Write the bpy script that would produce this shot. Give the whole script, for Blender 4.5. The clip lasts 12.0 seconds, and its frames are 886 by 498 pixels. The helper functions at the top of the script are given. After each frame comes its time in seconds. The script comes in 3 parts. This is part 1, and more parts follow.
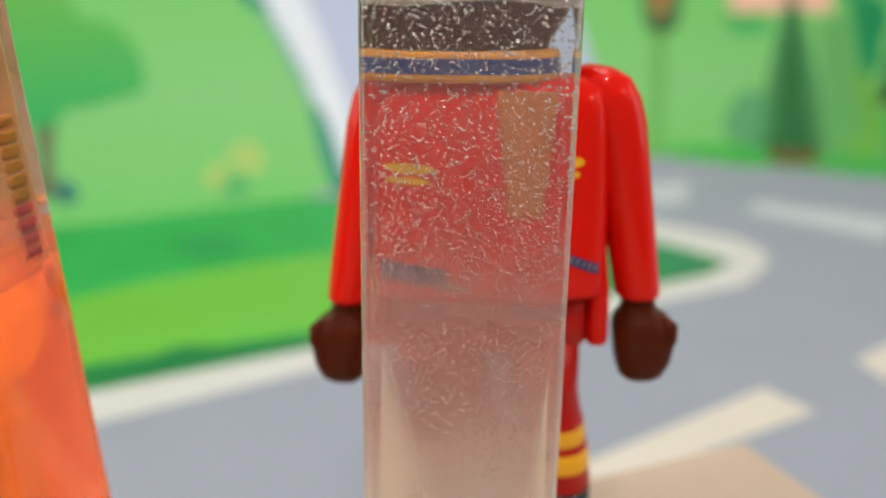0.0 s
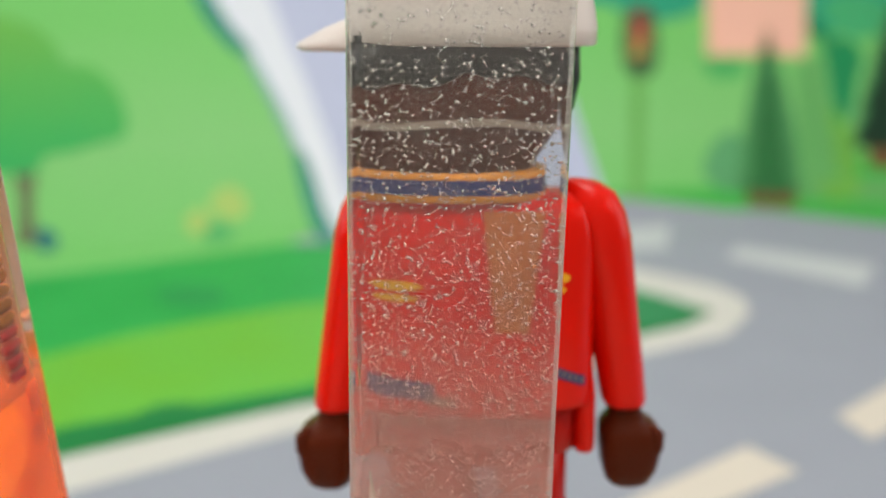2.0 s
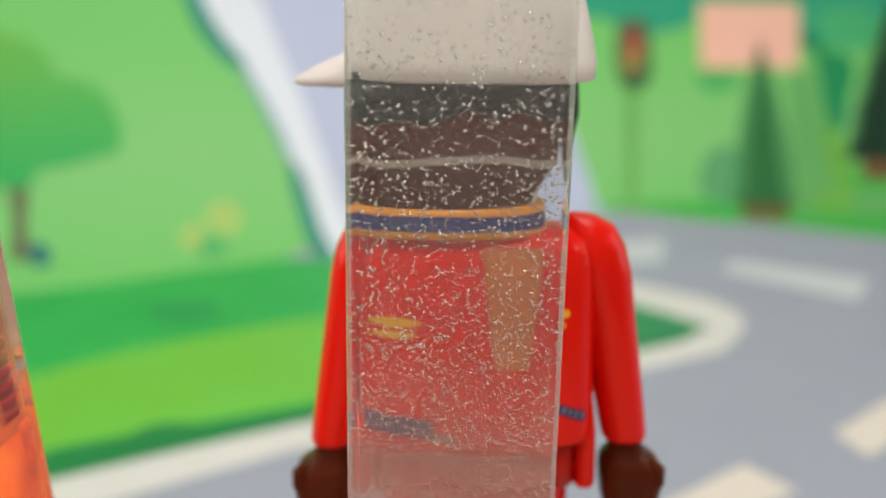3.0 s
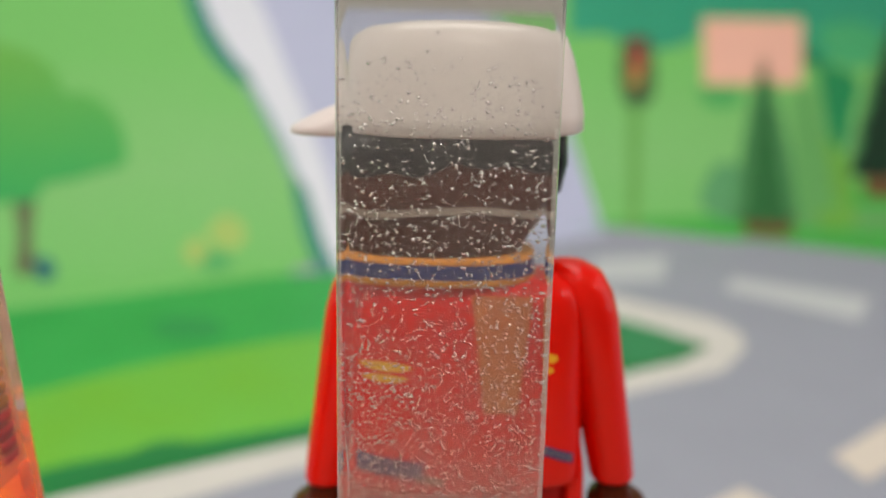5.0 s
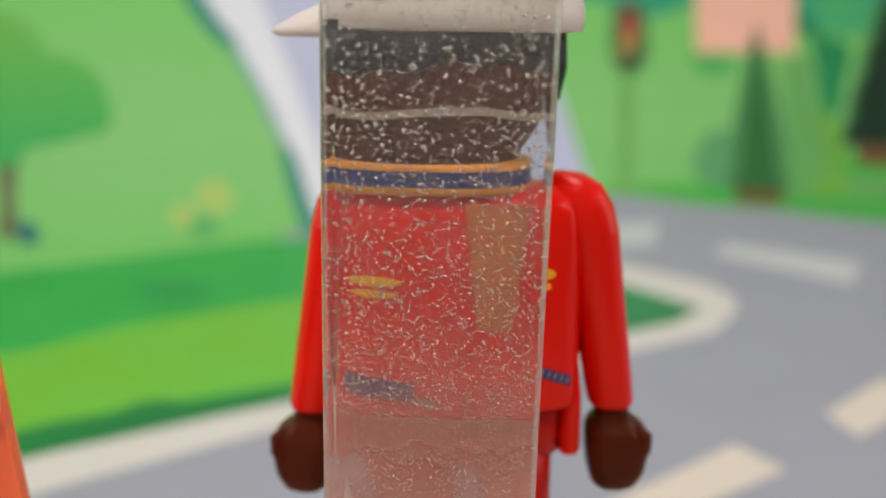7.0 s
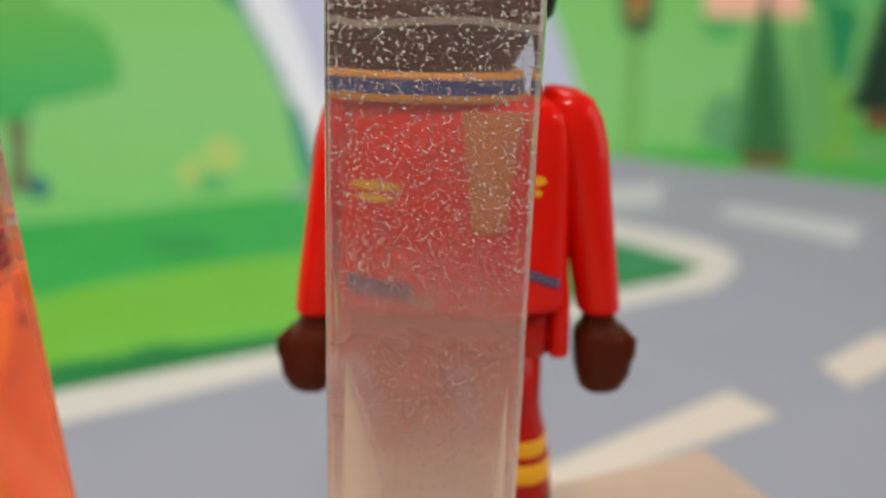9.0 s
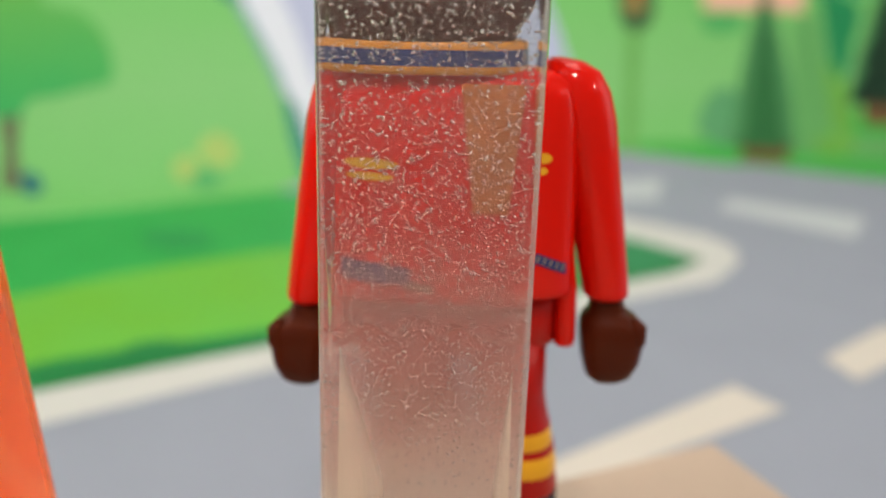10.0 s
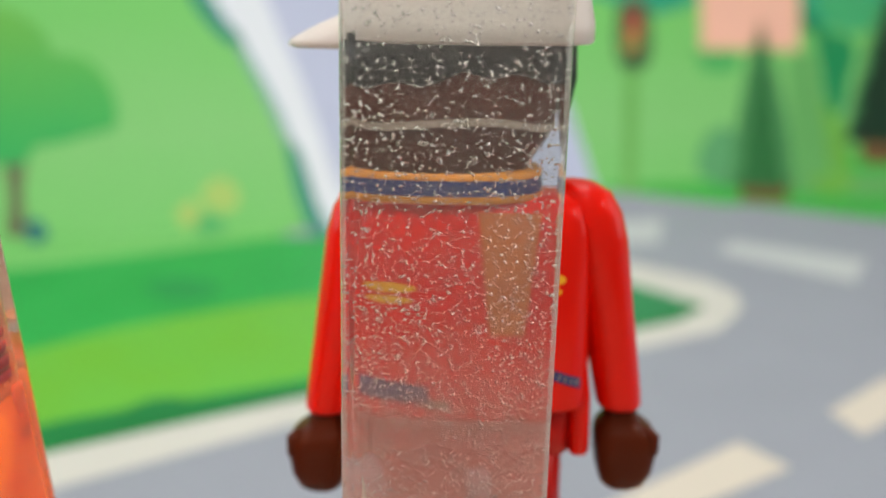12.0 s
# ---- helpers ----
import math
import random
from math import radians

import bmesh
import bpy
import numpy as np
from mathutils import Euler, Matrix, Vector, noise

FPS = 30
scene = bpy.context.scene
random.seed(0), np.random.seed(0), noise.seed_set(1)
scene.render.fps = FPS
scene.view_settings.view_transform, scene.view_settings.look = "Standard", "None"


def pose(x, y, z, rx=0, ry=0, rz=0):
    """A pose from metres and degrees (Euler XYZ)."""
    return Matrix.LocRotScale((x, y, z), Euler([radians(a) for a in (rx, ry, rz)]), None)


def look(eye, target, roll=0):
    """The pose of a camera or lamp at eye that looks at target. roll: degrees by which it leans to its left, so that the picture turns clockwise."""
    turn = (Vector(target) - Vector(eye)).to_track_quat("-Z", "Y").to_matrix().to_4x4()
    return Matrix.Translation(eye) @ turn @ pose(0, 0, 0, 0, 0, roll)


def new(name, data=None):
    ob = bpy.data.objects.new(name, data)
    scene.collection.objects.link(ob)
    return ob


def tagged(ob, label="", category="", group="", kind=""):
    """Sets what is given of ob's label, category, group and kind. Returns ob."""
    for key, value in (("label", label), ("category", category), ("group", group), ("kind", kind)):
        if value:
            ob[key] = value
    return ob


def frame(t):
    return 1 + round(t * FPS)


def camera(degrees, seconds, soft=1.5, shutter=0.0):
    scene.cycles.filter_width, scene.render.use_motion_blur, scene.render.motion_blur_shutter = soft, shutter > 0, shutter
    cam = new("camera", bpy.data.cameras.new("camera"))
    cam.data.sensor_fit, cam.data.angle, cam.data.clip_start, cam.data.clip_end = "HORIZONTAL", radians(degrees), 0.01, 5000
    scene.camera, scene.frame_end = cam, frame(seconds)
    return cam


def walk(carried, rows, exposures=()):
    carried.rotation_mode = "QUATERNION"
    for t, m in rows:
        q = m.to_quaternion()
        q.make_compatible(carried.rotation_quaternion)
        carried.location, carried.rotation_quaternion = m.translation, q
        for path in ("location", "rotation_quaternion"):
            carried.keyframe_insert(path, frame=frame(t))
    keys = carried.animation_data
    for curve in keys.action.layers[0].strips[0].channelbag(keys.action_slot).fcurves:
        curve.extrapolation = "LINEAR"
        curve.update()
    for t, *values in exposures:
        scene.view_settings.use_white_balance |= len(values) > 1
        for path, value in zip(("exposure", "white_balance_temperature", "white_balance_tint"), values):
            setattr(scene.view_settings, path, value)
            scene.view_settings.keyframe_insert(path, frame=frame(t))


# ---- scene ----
# ---- camera and its path ----
cam = camera(57.0, 12.0, soft=1.5)
# seconds, eye in metres, pitch, roll, yaw in degrees
PATH = [
    (0.0, 0.00514, -0.13115, 0.09522, -17.42, 0.21, 3.57),
    (0.5, 0.00405, -0.13078, 0.09831, -16.86, 0.48, 3.07),
    (1.0, 0.00497, -0.12975, 0.10131, -16.18, 0.42, 2.78),
    (1.5, 0.00435, -0.12768, 0.10415, -15.76, 0.37, 2.51),
    (2.0, 0.00413, -0.12810, 0.10783, -15.26, 0.40, 2.27),
    (2.5, 0.00343, -0.12595, 0.10883, -14.91, 0.56, 1.92),
    (3.0, 0.00338, -0.12605, 0.11142, -14.60, 0.39, 1.87),
    (3.5, 0.00339, -0.12597, 0.11376, -14.34, 0.31, 1.89),
    (4.0, 0.00390, -0.12624, 0.11616, -14.16, 0.27, 2.00),
    (4.5, 0.00485, -0.12704, 0.11772, -14.00, 0.41, 2.17),
    (5.0, 0.00550, -0.12750, 0.11762, -13.92, 0.65, 2.21),
    (5.5, 0.00517, -0.12673, 0.11510, -13.96, 0.87, 1.94),
    (6.0, 0.00404, -0.12463, 0.11114, -14.28, 0.94, 1.51),
    (6.5, 0.00370, -0.12354, 0.10843, -14.63, 1.14, 1.20),
    (7.0, 0.00518, -0.12333, 0.10639, -15.56, 0.87, 1.46),
    (7.5, 0.00581, -0.12494, 0.10422, -16.23, 0.98, 1.54),
    (8.0, 0.00678, -0.12901, 0.10229, -16.86, 1.16, 1.76),
    (8.5, 0.00745, -0.13263, 0.10054, -17.36, 1.32, 1.96),
    (9.0, 0.00717, -0.13290, 0.09896, -17.67, 1.36, 1.90),
    (9.5, 0.00613, -0.13215, 0.09606, -17.83, 1.45, 1.62),
    (10.0, 0.00670, -0.12681, 0.09444, -17.78, 1.15, 1.72),
    (10.5, 0.00538, -0.12385, 0.09738, -17.44, 1.03, 1.80),
    (11.0, 0.00454, -0.12543, 0.10142, -16.90, 1.02, 1.77),
    (11.5, 0.00394, -0.12575, 0.10557, -16.37, 0.81, 1.65),
    (12.0, 0.00374, -0.12593, 0.10870, -15.84, 0.79, 1.70),
]


def aim(x, y, z, pitch, roll, yaw):
    return pose(x, y, z, 0, 0, yaw) @ pose(0, 0, 0, 90 + pitch) @ pose(0, 0, 0, 0, 0, roll)


walk(cam, [(t, aim(x, y, z, p, r, w)) for t, x, y, z, p, r, w in PATH],
     [(0.0, -0.1, 6420, 8.5), (1.5, -0.1, 6420, 8.5), (2.5, -0.1, 6450, 9), (3.7, -0.12, 6500, 10), (5.5, -0.3, 6640, 14.5), (7.0, -0.3, 6640, 14),
      (9.0, -0.3, 6620, 13.5), (9.6, -0.25, 6580, 12), (10.1, -0.12, 6520, 10.5), (10.6, -0.08, 6450, 9), (12.0, -0.1, 6420, 8.5)])
cam.data.dof.use_dof = True
cam.data.dof.focus_distance = 0.1035
cam.data.dof.aperture_fstop = 9.4

CM = 0.01  # the plan below is written in centimetres

# ---- world and lamps ----
world = bpy.data.worlds.new("room_air")
world.use_nodes = True
world.node_tree.nodes["Background"].inputs["Color"].default_value = (0.9, 0.95, 1.0, 1)
world.node_tree.nodes["Background"].inputs["Strength"].default_value = 0.12
scene.world = world
LAMP_WATTS, REAR_FILL_WATTS, SIDE_WATTS, TOP_FILL_WATTS = 1.9, 2.5, 4.5, 14.0


def area_lamp(name, eye, target, sx, sy, watts, colour):
    data = bpy.data.lights.new(name, "AREA")
    data.shape, data.size, data.size_y, data.energy, data.color = "RECTANGLE", sx, sy, watts, colour
    ob = new(name, data)
    ob.matrix_world = look(eye, target)
    return ob


# ---- materials ----
def material(name, colour, rough=0.5, metal=0.0, coat=0.0, vary=0.12, scale=60.0, bump=0.0, bump_scale=400.0, second=None, sss=0.0, spec=0.25):
    """Principled surface with a coarse and a fine variation of colour and a fine relief."""
    m = bpy.data.materials.new(name)
    m.use_nodes = True
    nt = m.node_tree
    b = nt.nodes["Principled BSDF"]
    co = nt.nodes.new("ShaderNodeTexCoord")
    coarse = nt.nodes.new("ShaderNodeTexNoise")
    coarse.inputs["Scale"].default_value, coarse.inputs["Detail"].default_value = scale, 4
    fine = nt.nodes.new("ShaderNodeTexNoise")
    fine.inputs["Scale"].default_value, fine.inputs["Detail"].default_value = scale * 14, 3
    nt.links.new(co.outputs["Object"], coarse.inputs["Vector"])
    nt.links.new(co.outputs["Object"], fine.inputs["Vector"])
    ramp = nt.nodes.new("ShaderNodeMix")
    ramp.data_type = "RGBA"
    dark = [c * (1 - vary) for c in colour]
    light = [min(1, c * (1 + vary)) for c in (second or colour)]
    ramp.inputs["A"].default_value, ramp.inputs["B"].default_value = (*dark, 1), (*light, 1)
    mixed = nt.nodes.new("ShaderNodeMath")
    mixed.operation = "MULTIPLY_ADD"
    mixed.inputs[1].default_value = 0.25
    nt.links.new(fine.outputs["Fac"], mixed.inputs[0])
    scaled = nt.nodes.new("ShaderNodeMath")
    scaled.operation = "MULTIPLY_ADD"
    scaled.inputs[1].default_value, scaled.inputs[2].default_value = 1.3, -0.28
    nt.links.new(coarse.outputs["Fac"], scaled.inputs[0])
    nt.links.new(scaled.outputs[0], mixed.inputs[2])
    nt.links.new(mixed.outputs[0], ramp.inputs["Factor"])
    nt.links.new(ramp.outputs["Result"], b.inputs["Base Color"])
    b.inputs["Roughness"].default_value, b.inputs["Metallic"].default_value = rough, metal
    b.inputs["Coat Weight"].default_value, b.inputs["Coat Roughness"].default_value = coat, 0.025
    b.inputs["Specular IOR Level"].default_value = spec
    if sss:
        b.inputs["Subsurface Weight"].default_value = sss
        b.inputs["Subsurface Scale"].default_value = 0.002
    if bump:
        bm_node = nt.nodes.new("ShaderNodeBump")
        bm_node.inputs["Strength"].default_value, bm_node.inputs["Distance"].default_value = bump, 0.0003
        relief = nt.nodes.new("ShaderNodeTexNoise")
        relief.inputs["Scale"].default_value = bump_scale
        nt.links.new(co.outputs["Object"], relief.inputs["Vector"])
        nt.links.new(relief.outputs["Fac"], bm_node.inputs["Height"])
        nt.links.new(bm_node.outputs["Normal"], b.inputs["Normal"])
    return m


def gradient(name, stops, axis, lo, hi, rough=0.55, wobble=0.04):
    """A printed colour run between stops along an axis of the object, from lo to hi in metres."""
    m = material(name, stops[0][1], rough, vary=0.05, spec=0.25)
    nt = m.node_tree
    b = nt.nodes["Principled BSDF"]
    co = nt.nodes.new("ShaderNodeTexCoord")
    split = nt.nodes.new("ShaderNodeSeparateXYZ")
    nt.links.new(co.outputs["Object"], split.inputs[0])
    rng = nt.nodes.new("ShaderNodeMapRange")
    rng.inputs["From Min"].default_value, rng.inputs["From Max"].default_value = lo, hi
    nt.links.new(split.outputs["XYZ".index(axis)], rng.inputs["Value"])
    noise_node = nt.nodes.new("ShaderNodeTexNoise")
    noise_node.inputs["Scale"].default_value = 22
    nt.links.new(co.outputs["Object"], noise_node.inputs["Vector"])
    add = nt.nodes.new("ShaderNodeMath")
    add.operation = "MULTIPLY_ADD"
    add.inputs[1].default_value = wobble * 6
    nt.links.new(noise_node.outputs["Fac"], add.inputs[0])
    nt.links.new(rng.outputs["Result"], add.inputs[2])
    ramp = nt.nodes.new("ShaderNodeValToRGB")
    ramp.color_ramp.elements[0].position, ramp.color_ramp.elements[0].color = stops[0][0], (*stops[0][1], 1)
    ramp.color_ramp.elements[1].position, ramp.color_ramp.elements[1].color = stops[-1][0], (*stops[-1][1], 1)
    for at, c in stops[1:-1]:
        ramp.color_ramp.elements.new(at).color = (*c, 1)
    nt.links.new(add.outputs[0], ramp.inputs["Fac"])
    nt.links.new(ramp.outputs["Color"], b.inputs["Base Color"])
    return m


def glassy(name, ior, colour=(1, 1, 1), rough=0.0, haze=0.0, haze_colour=(0.9, 0.88, 0.85), gloss=0.0):
    """Refracting matter; haze is the share of light that tiny specks in it scatter."""
    m = bpy.data.materials.new(name)
    m.use_nodes = True
    nt = m.node_tree
    out = nt.nodes["Material Output"]
    nt.nodes.remove(nt.nodes["Principled BSDF"])
    g = nt.nodes.new("ShaderNodeBsdfGlass")
    g.inputs["Color"].default_value, g.inputs["IOR"].default_value, g.inputs["Roughness"].default_value = (*colour, 1), ior, rough
    last = g.outputs[0]
    if haze:
        d = nt.nodes.new("ShaderNodeBsdfTranslucent")
        d.inputs["Color"].default_value = (*haze_colour, 1)
        d2 = nt.nodes.new("ShaderNodeBsdfDiffuse")
        d2.inputs["Color"].default_value = (*haze_colour, 1)
        both = nt.nodes.new("ShaderNodeMixShader")
        nt.links.new(d.outputs[0], both.inputs[1])
        nt.links.new(d2.outputs[0], both.inputs[2])
        co = nt.nodes.new("ShaderNodeTexCoord")
        n = nt.nodes.new("ShaderNodeTexNoise")
        n.inputs["Scale"].default_value, n.inputs["Detail"].default_value = 130, 6
        nt.links.new(co.outputs["Object"], n.inputs["Vector"])
        f = nt.nodes.new("ShaderNodeMapRange")
        f.inputs["To Min"].default_value, f.inputs["To Max"].default_value = haze * 0.7, haze * 1.3
        nt.links.new(n.outputs["Fac"], f.inputs["Value"])
        share = f.outputs["Result"]
        mix = nt.nodes.new("ShaderNodeMixShader")
        nt.links.new(share, mix.inputs["Fac"])
        nt.links.new(g.outputs[0], mix.inputs[1])
        nt.links.new(both.outputs[0], mix.inputs[2])
        last = mix.outputs[0]
    if gloss:
        sh = nt.nodes.new("ShaderNodeBsdfGlossy")
        sh.inputs["Color"].default_value, sh.inputs["Roughness"].default_value = (1, 1, 1, 1), 0.28
        top = nt.nodes.new("ShaderNodeMixShader")
        top.inputs["Fac"].default_value = gloss
        nt.links.new(last, top.inputs[1])
        nt.links.new(sh.outputs[0], top.inputs[2])
        last = top.outputs[0]
    nt.links.new(last, out.inputs["Surface"])
    return m


def cloudy(name, low, high, share, colour_low, colour_high):
    """Milky see-through layer, for the bubble cloud, painted wedges and edge strips: thick up to the height low,
    thinning out at high (metres).
    """
    m = bpy.data.materials.new(name)
    m.use_nodes = True
    nt = m.node_tree
    nt.nodes.remove(nt.nodes["Principled BSDF"])
    co = nt.nodes.new("ShaderNodeTexCoord")
    split = nt.nodes.new("ShaderNodeSeparateXYZ")
    nt.links.new(co.outputs["Object"], split.inputs[0])
    n = nt.nodes.new("ShaderNodeTexNoise")
    n.inputs["Scale"].default_value, n.inputs["Detail"].default_value = 160, 5
    nt.links.new(co.outputs["Object"], n.inputs["Vector"])
    wav = nt.nodes.new("ShaderNodeMath")
    wav.operation = "MULTIPLY_ADD"
    wav.inputs[1].default_value = 0.012
    nt.links.new(n.outputs["Fac"], wav.inputs[0])
    nt.links.new(split.outputs["Z"], wav.inputs[2])
    h = nt.nodes.new("ShaderNodeMapRange")
    h.interpolation_type = "SMOOTHSTEP"
    h.inputs["From Min"].default_value, h.inputs["From Max"].default_value = low, high
    h.inputs["To Min"].default_value, h.inputs["To Max"].default_value = share, 0.0
    nt.links.new(wav.outputs[0], h.inputs["Value"])
    c = nt.nodes.new("ShaderNodeMix")
    c.data_type = "RGBA"
    c.inputs["A"].default_value, c.inputs["B"].default_value = (*colour_low, 1), (*colour_high, 1)
    k = nt.nodes.new("ShaderNodeMapRange")
    k.inputs["From Min"].default_value, k.inputs["From Max"].default_value = low - 0.014, low + 0.018
    nt.links.new(wav.outputs[0], k.inputs["Value"])
    nt.links.new(k.outputs["Result"], c.inputs["Factor"])
    d = nt.nodes.new("ShaderNodeBsdfDiffuse")
    tl = nt.nodes.new("ShaderNodeBsdfTranslucent")
    nt.links.new(c.outputs["Result"], d.inputs["Color"])
    nt.links.new(c.outputs["Result"], tl.inputs["Color"])
    both = nt.nodes.new("ShaderNodeMixShader")
    nt.links.new(d.outputs[0], both.inputs[1])
    nt.links.new(tl.outputs[0], both.inputs[2])
    clear = nt.nodes.new("ShaderNodeBsdfTransparent")
    mix = nt.nodes.new("ShaderNodeMixShader")
    nt.links.new(h.outputs["Result"], mix.inputs["Fac"])
    nt.links.new(clear.outputs[0], mix.inputs[1])
    nt.links.new(both.outputs[0], mix.inputs[2])
    nt.links.new(mix.outputs[0], nt.nodes["Material Output"].inputs["Surface"])
    return m


RED = material("red_plastic", (0.74, 0.006, 0.001), 0.36, coat=0.45, spec=0.04, vary=0.07)
RED_DARK = material("red_trouser_plastic", (0.44, 0.006, 0.003), 0.38, spec=0.25, vary=0.08)
SKIN = material("brown_plastic", (0.075, 0.0115, 0.003), 0.40, coat=0.16, spec=0.06, vary=0.12)
WHITE = material("white_plastic", (0.74, 0.68, 0.66), 0.30, coat=0.15, vary=0.03)
BLACK = material("black_plastic", (0.010, 0.012, 0.016), 0.3, vary=0.2)
NAVY = material("navy_paint", (0.02, 0.035, 0.16), 0.35, vary=0.15)
ORANGE_PAINT = material("orange_paint", (0.72, 0.27, 0.03), 0.4, vary=0.08)
YELLOW_PAINT = material("yellow_paint", (0.85, 0.42, 0.02), 0.4, vary=0.08)
TAN_PAINT = material("tan_paint", (0.60, 0.17, 0.05), 0.45, vary=0.1)
PALE = material("pale_paint", (0.34, 0.27, 0.23), 0.4, vary=0.06)

GLASS = glassy("clear_glass", 1.45, (0.985, 0.995, 0.985))
WATER = glassy("fizzy_water", 0.93, (0.89, 0.89, 0.88), rough=0.006, haze=0.058, haze_colour=(0.62, 0.57, 0.56))
AIR_IN_GLASS = glassy("air_in_glass", 0.69)
BUBBLE = glassy("bubble_skin", 0.75, haze=0.02, haze_colour=(0.98, 0.94, 0.91), gloss=0.085)

# the pinker upper tone is red light from the toy, painted into the cloud
CLOUD = cloudy("bubble_cloud", 0.046, 0.090, 0.84, (0.92, 0.88, 0.79), (0.74, 0.37, 0.32))

LINE = material("printed_cream_white", (0.66, 0.61, 0.54), 0.5, vary=0.03, scale=25)
FAR_LINE = material("printed_cool_line", (0.52, 0.56, 0.58), 0.5, vary=0.03, scale=25)
KERB = material("printed_kerb_white", (0.62, 0.62, 0.585), 0.5, vary=0.04, scale=25)
FIELD = gradient("printed_light_green", [(0.0, (0.155, 0.53, 0.125)), (0.5, (0.205, 0.53, 0.17)), (1.0, (0.17, 0.53, 0.135))], "Z", -0.08, 0.13)
MIDGREEN = material("printed_mid_green", (0.018, 0.36, 0.06), 0.5, vary=0.08, scale=18, second=(0.035, 0.40, 0.08))
LIME = material("printed_lime_green", (0.165, 0.48, 0.03), 0.5, vary=0.07, scale=18, second=(0.13, 0.47, 0.06))
DARKGREEN = material("printed_dark_green", (0.012, 0.20, 0.05), 0.5, vary=0.1, scale=25)
TEAL = material("printed_teal_green", (0.015, 0.22, 0.17), 0.5, vary=0.1, scale=25)
ROOT_BUSH = material("printed_deep_teal", (0.012, 0.15, 0.16), 0.5, vary=0.1, scale=25)
SEAGREEN = material("printed_sea_green", (0.022, 0.33, 0.19), 0.5, vary=0.1, scale=16)
BRIGHT_BUSH = material("printed_bright_bush", (0.055, 0.40, 0.16), 0.5, vary=0.1, scale=16)
DEEP_BUSH = material("printed_deep_bush", (0.008, 0.25, 0.085), 0.5, vary=0.12, scale=16)
GREY_BUSH = material("printed_grey_bush", (0.10, 0.34, 0.14), 0.5, vary=0.1, scale=16)
LEAF_PATCH = material("printed_leaf_patch", (0.07, 0.40, 0.11), 0.5, vary=0.08, scale=16)
YELLOW_GRASS = material("printed_yellow_grass", (0.14, 0.40, 0.06), 0.5, vary=0.1, scale=16)
SLATE = material("printed_slate_blue", (0.20, 0.36, 0.36), 0.5, vary=0.06, scale=20)
BOARD_RIM = material("printed_board_rim", (0.62, 0.48, 0.25), 0.5, vary=0.06, scale=20)
HAZY_GRASS = material("printed_hazy_green", (0.12, 0.38, 0.11), 0.5, vary=0.08, scale=16)
FIR_SOFT = material("printed_soft_fir_green", (0.065, 0.25, 0.085), 0.5, vary=0.12, scale=20)
CROWN = gradient("printed_tree_crown", [(0.0, (0.012, 0.36, 0.10)), (0.45, (0.055, 0.40, 0.085)), (1.0, (0.14, 0.43, 0.07))], "Z", -0.035, 0.13)
BARK = material("printed_brown_grey", (0.12, 0.15, 0.07), 0.5, vary=0.12, scale=25)
LAVENDER = material("printed_lavender", (0.46, 0.50, 0.68), 0.5, vary=0.03, scale=20)
SNOW = material("printed_cool_white", (0.70, 0.74, 0.82), 0.5, vary=0.03, scale=20)
PINK = material("printed_salmon_pink", (0.85, 0.48, 0.38), 0.5, vary=0.04, scale=20)
FIR = material("printed_fir_green", (0.022, 0.145, 0.04), 0.5, vary=0.15, scale=40)
FIR_DARK = material("printed_deep_fir_green", (0.003, 0.030, 0.013), 0.5, vary=0.15, scale=40)
TRUNK = material("printed_red_brown", (0.15, 0.08, 0.03), 0.5, vary=0.12, scale=40)
SIGNAL_RED = material("printed_signal_red", (0.22, 0.03, 0.045), 0.5, vary=0.12, scale=40)
SIGNAL_ORANGE = material("printed_signal_orange", (0.46, 0.10, 0.05), 0.5, vary=0.12, scale=40)
SIGNAL_AMBER = material("printed_signal_amber", (0.40, 0.24, 0.06), 0.5, vary=0.12, scale=40)
SIGNAL_BLACK = material("printed_signal_black", (0.02, 0.06, 0.03), 0.5, vary=0.12, scale=40)
SIGNAL_GREY = material("printed_signal_olive", (0.06, 0.15, 0.05), 0.5, vary=0.12, scale=40)
POLE_GREEN = material("printed_pole_green", (0.14, 0.40, 0.09), 0.5, vary=0.08, scale=40)
FLOWER = material("printed_flower_yellow", (0.36, 0.53, 0.13), 0.5, vary=0.06, scale=40)
SHEET = material("mat_vinyl", (0.312, 0.338, 0.405), 0.5, vary=0.04, scale=25)

BEECH = material("beech_wood", (0.52, 0.40, 0.31), 0.5, vary=0.08, scale=40, bump=0.1, bump_scale=300)
TABLE = material("table_wood", (0.42, 0.28, 0.17), 0.45, vary=0.2, scale=12, bump=0.2, bump_scale=90)
WALL_PAINT = material("wall_paint", (0.74, 0.71, 0.66), 0.9, vary=0.04, scale=3, bump=0.1, bump_scale=120)
CEILING_PAINT = material("ceiling_paint", (0.82, 0.81, 0.79), 0.9, vary=0.03, scale=3)
FLOORING = material("floor_boards", (0.30, 0.20, 0.13), 0.5, vary=0.2, scale=5)


# ---- builders ----
def part(name, bm, mats, parent=None, label="", smooth=False, scale=CM):
    """Links a bmesh, drawn in centimetres, as one mesh object."""
    me = bpy.data.meshes.new(name)
    for v in bm.verts:
        v.co *= scale
    bmesh.ops.recalc_face_normals(bm, faces=bm.faces)
    for f in bm.faces:
        f.smooth = smooth
    bm.to_mesh(me)
    bm.free()
    for m in mats if isinstance(mats, (list, tuple)) else [mats]:
        me.materials.append(m)
    ob = new(name, me)
    if parent:
        ob.parent = parent
    if label:
        tagged(ob, label)
    return ob


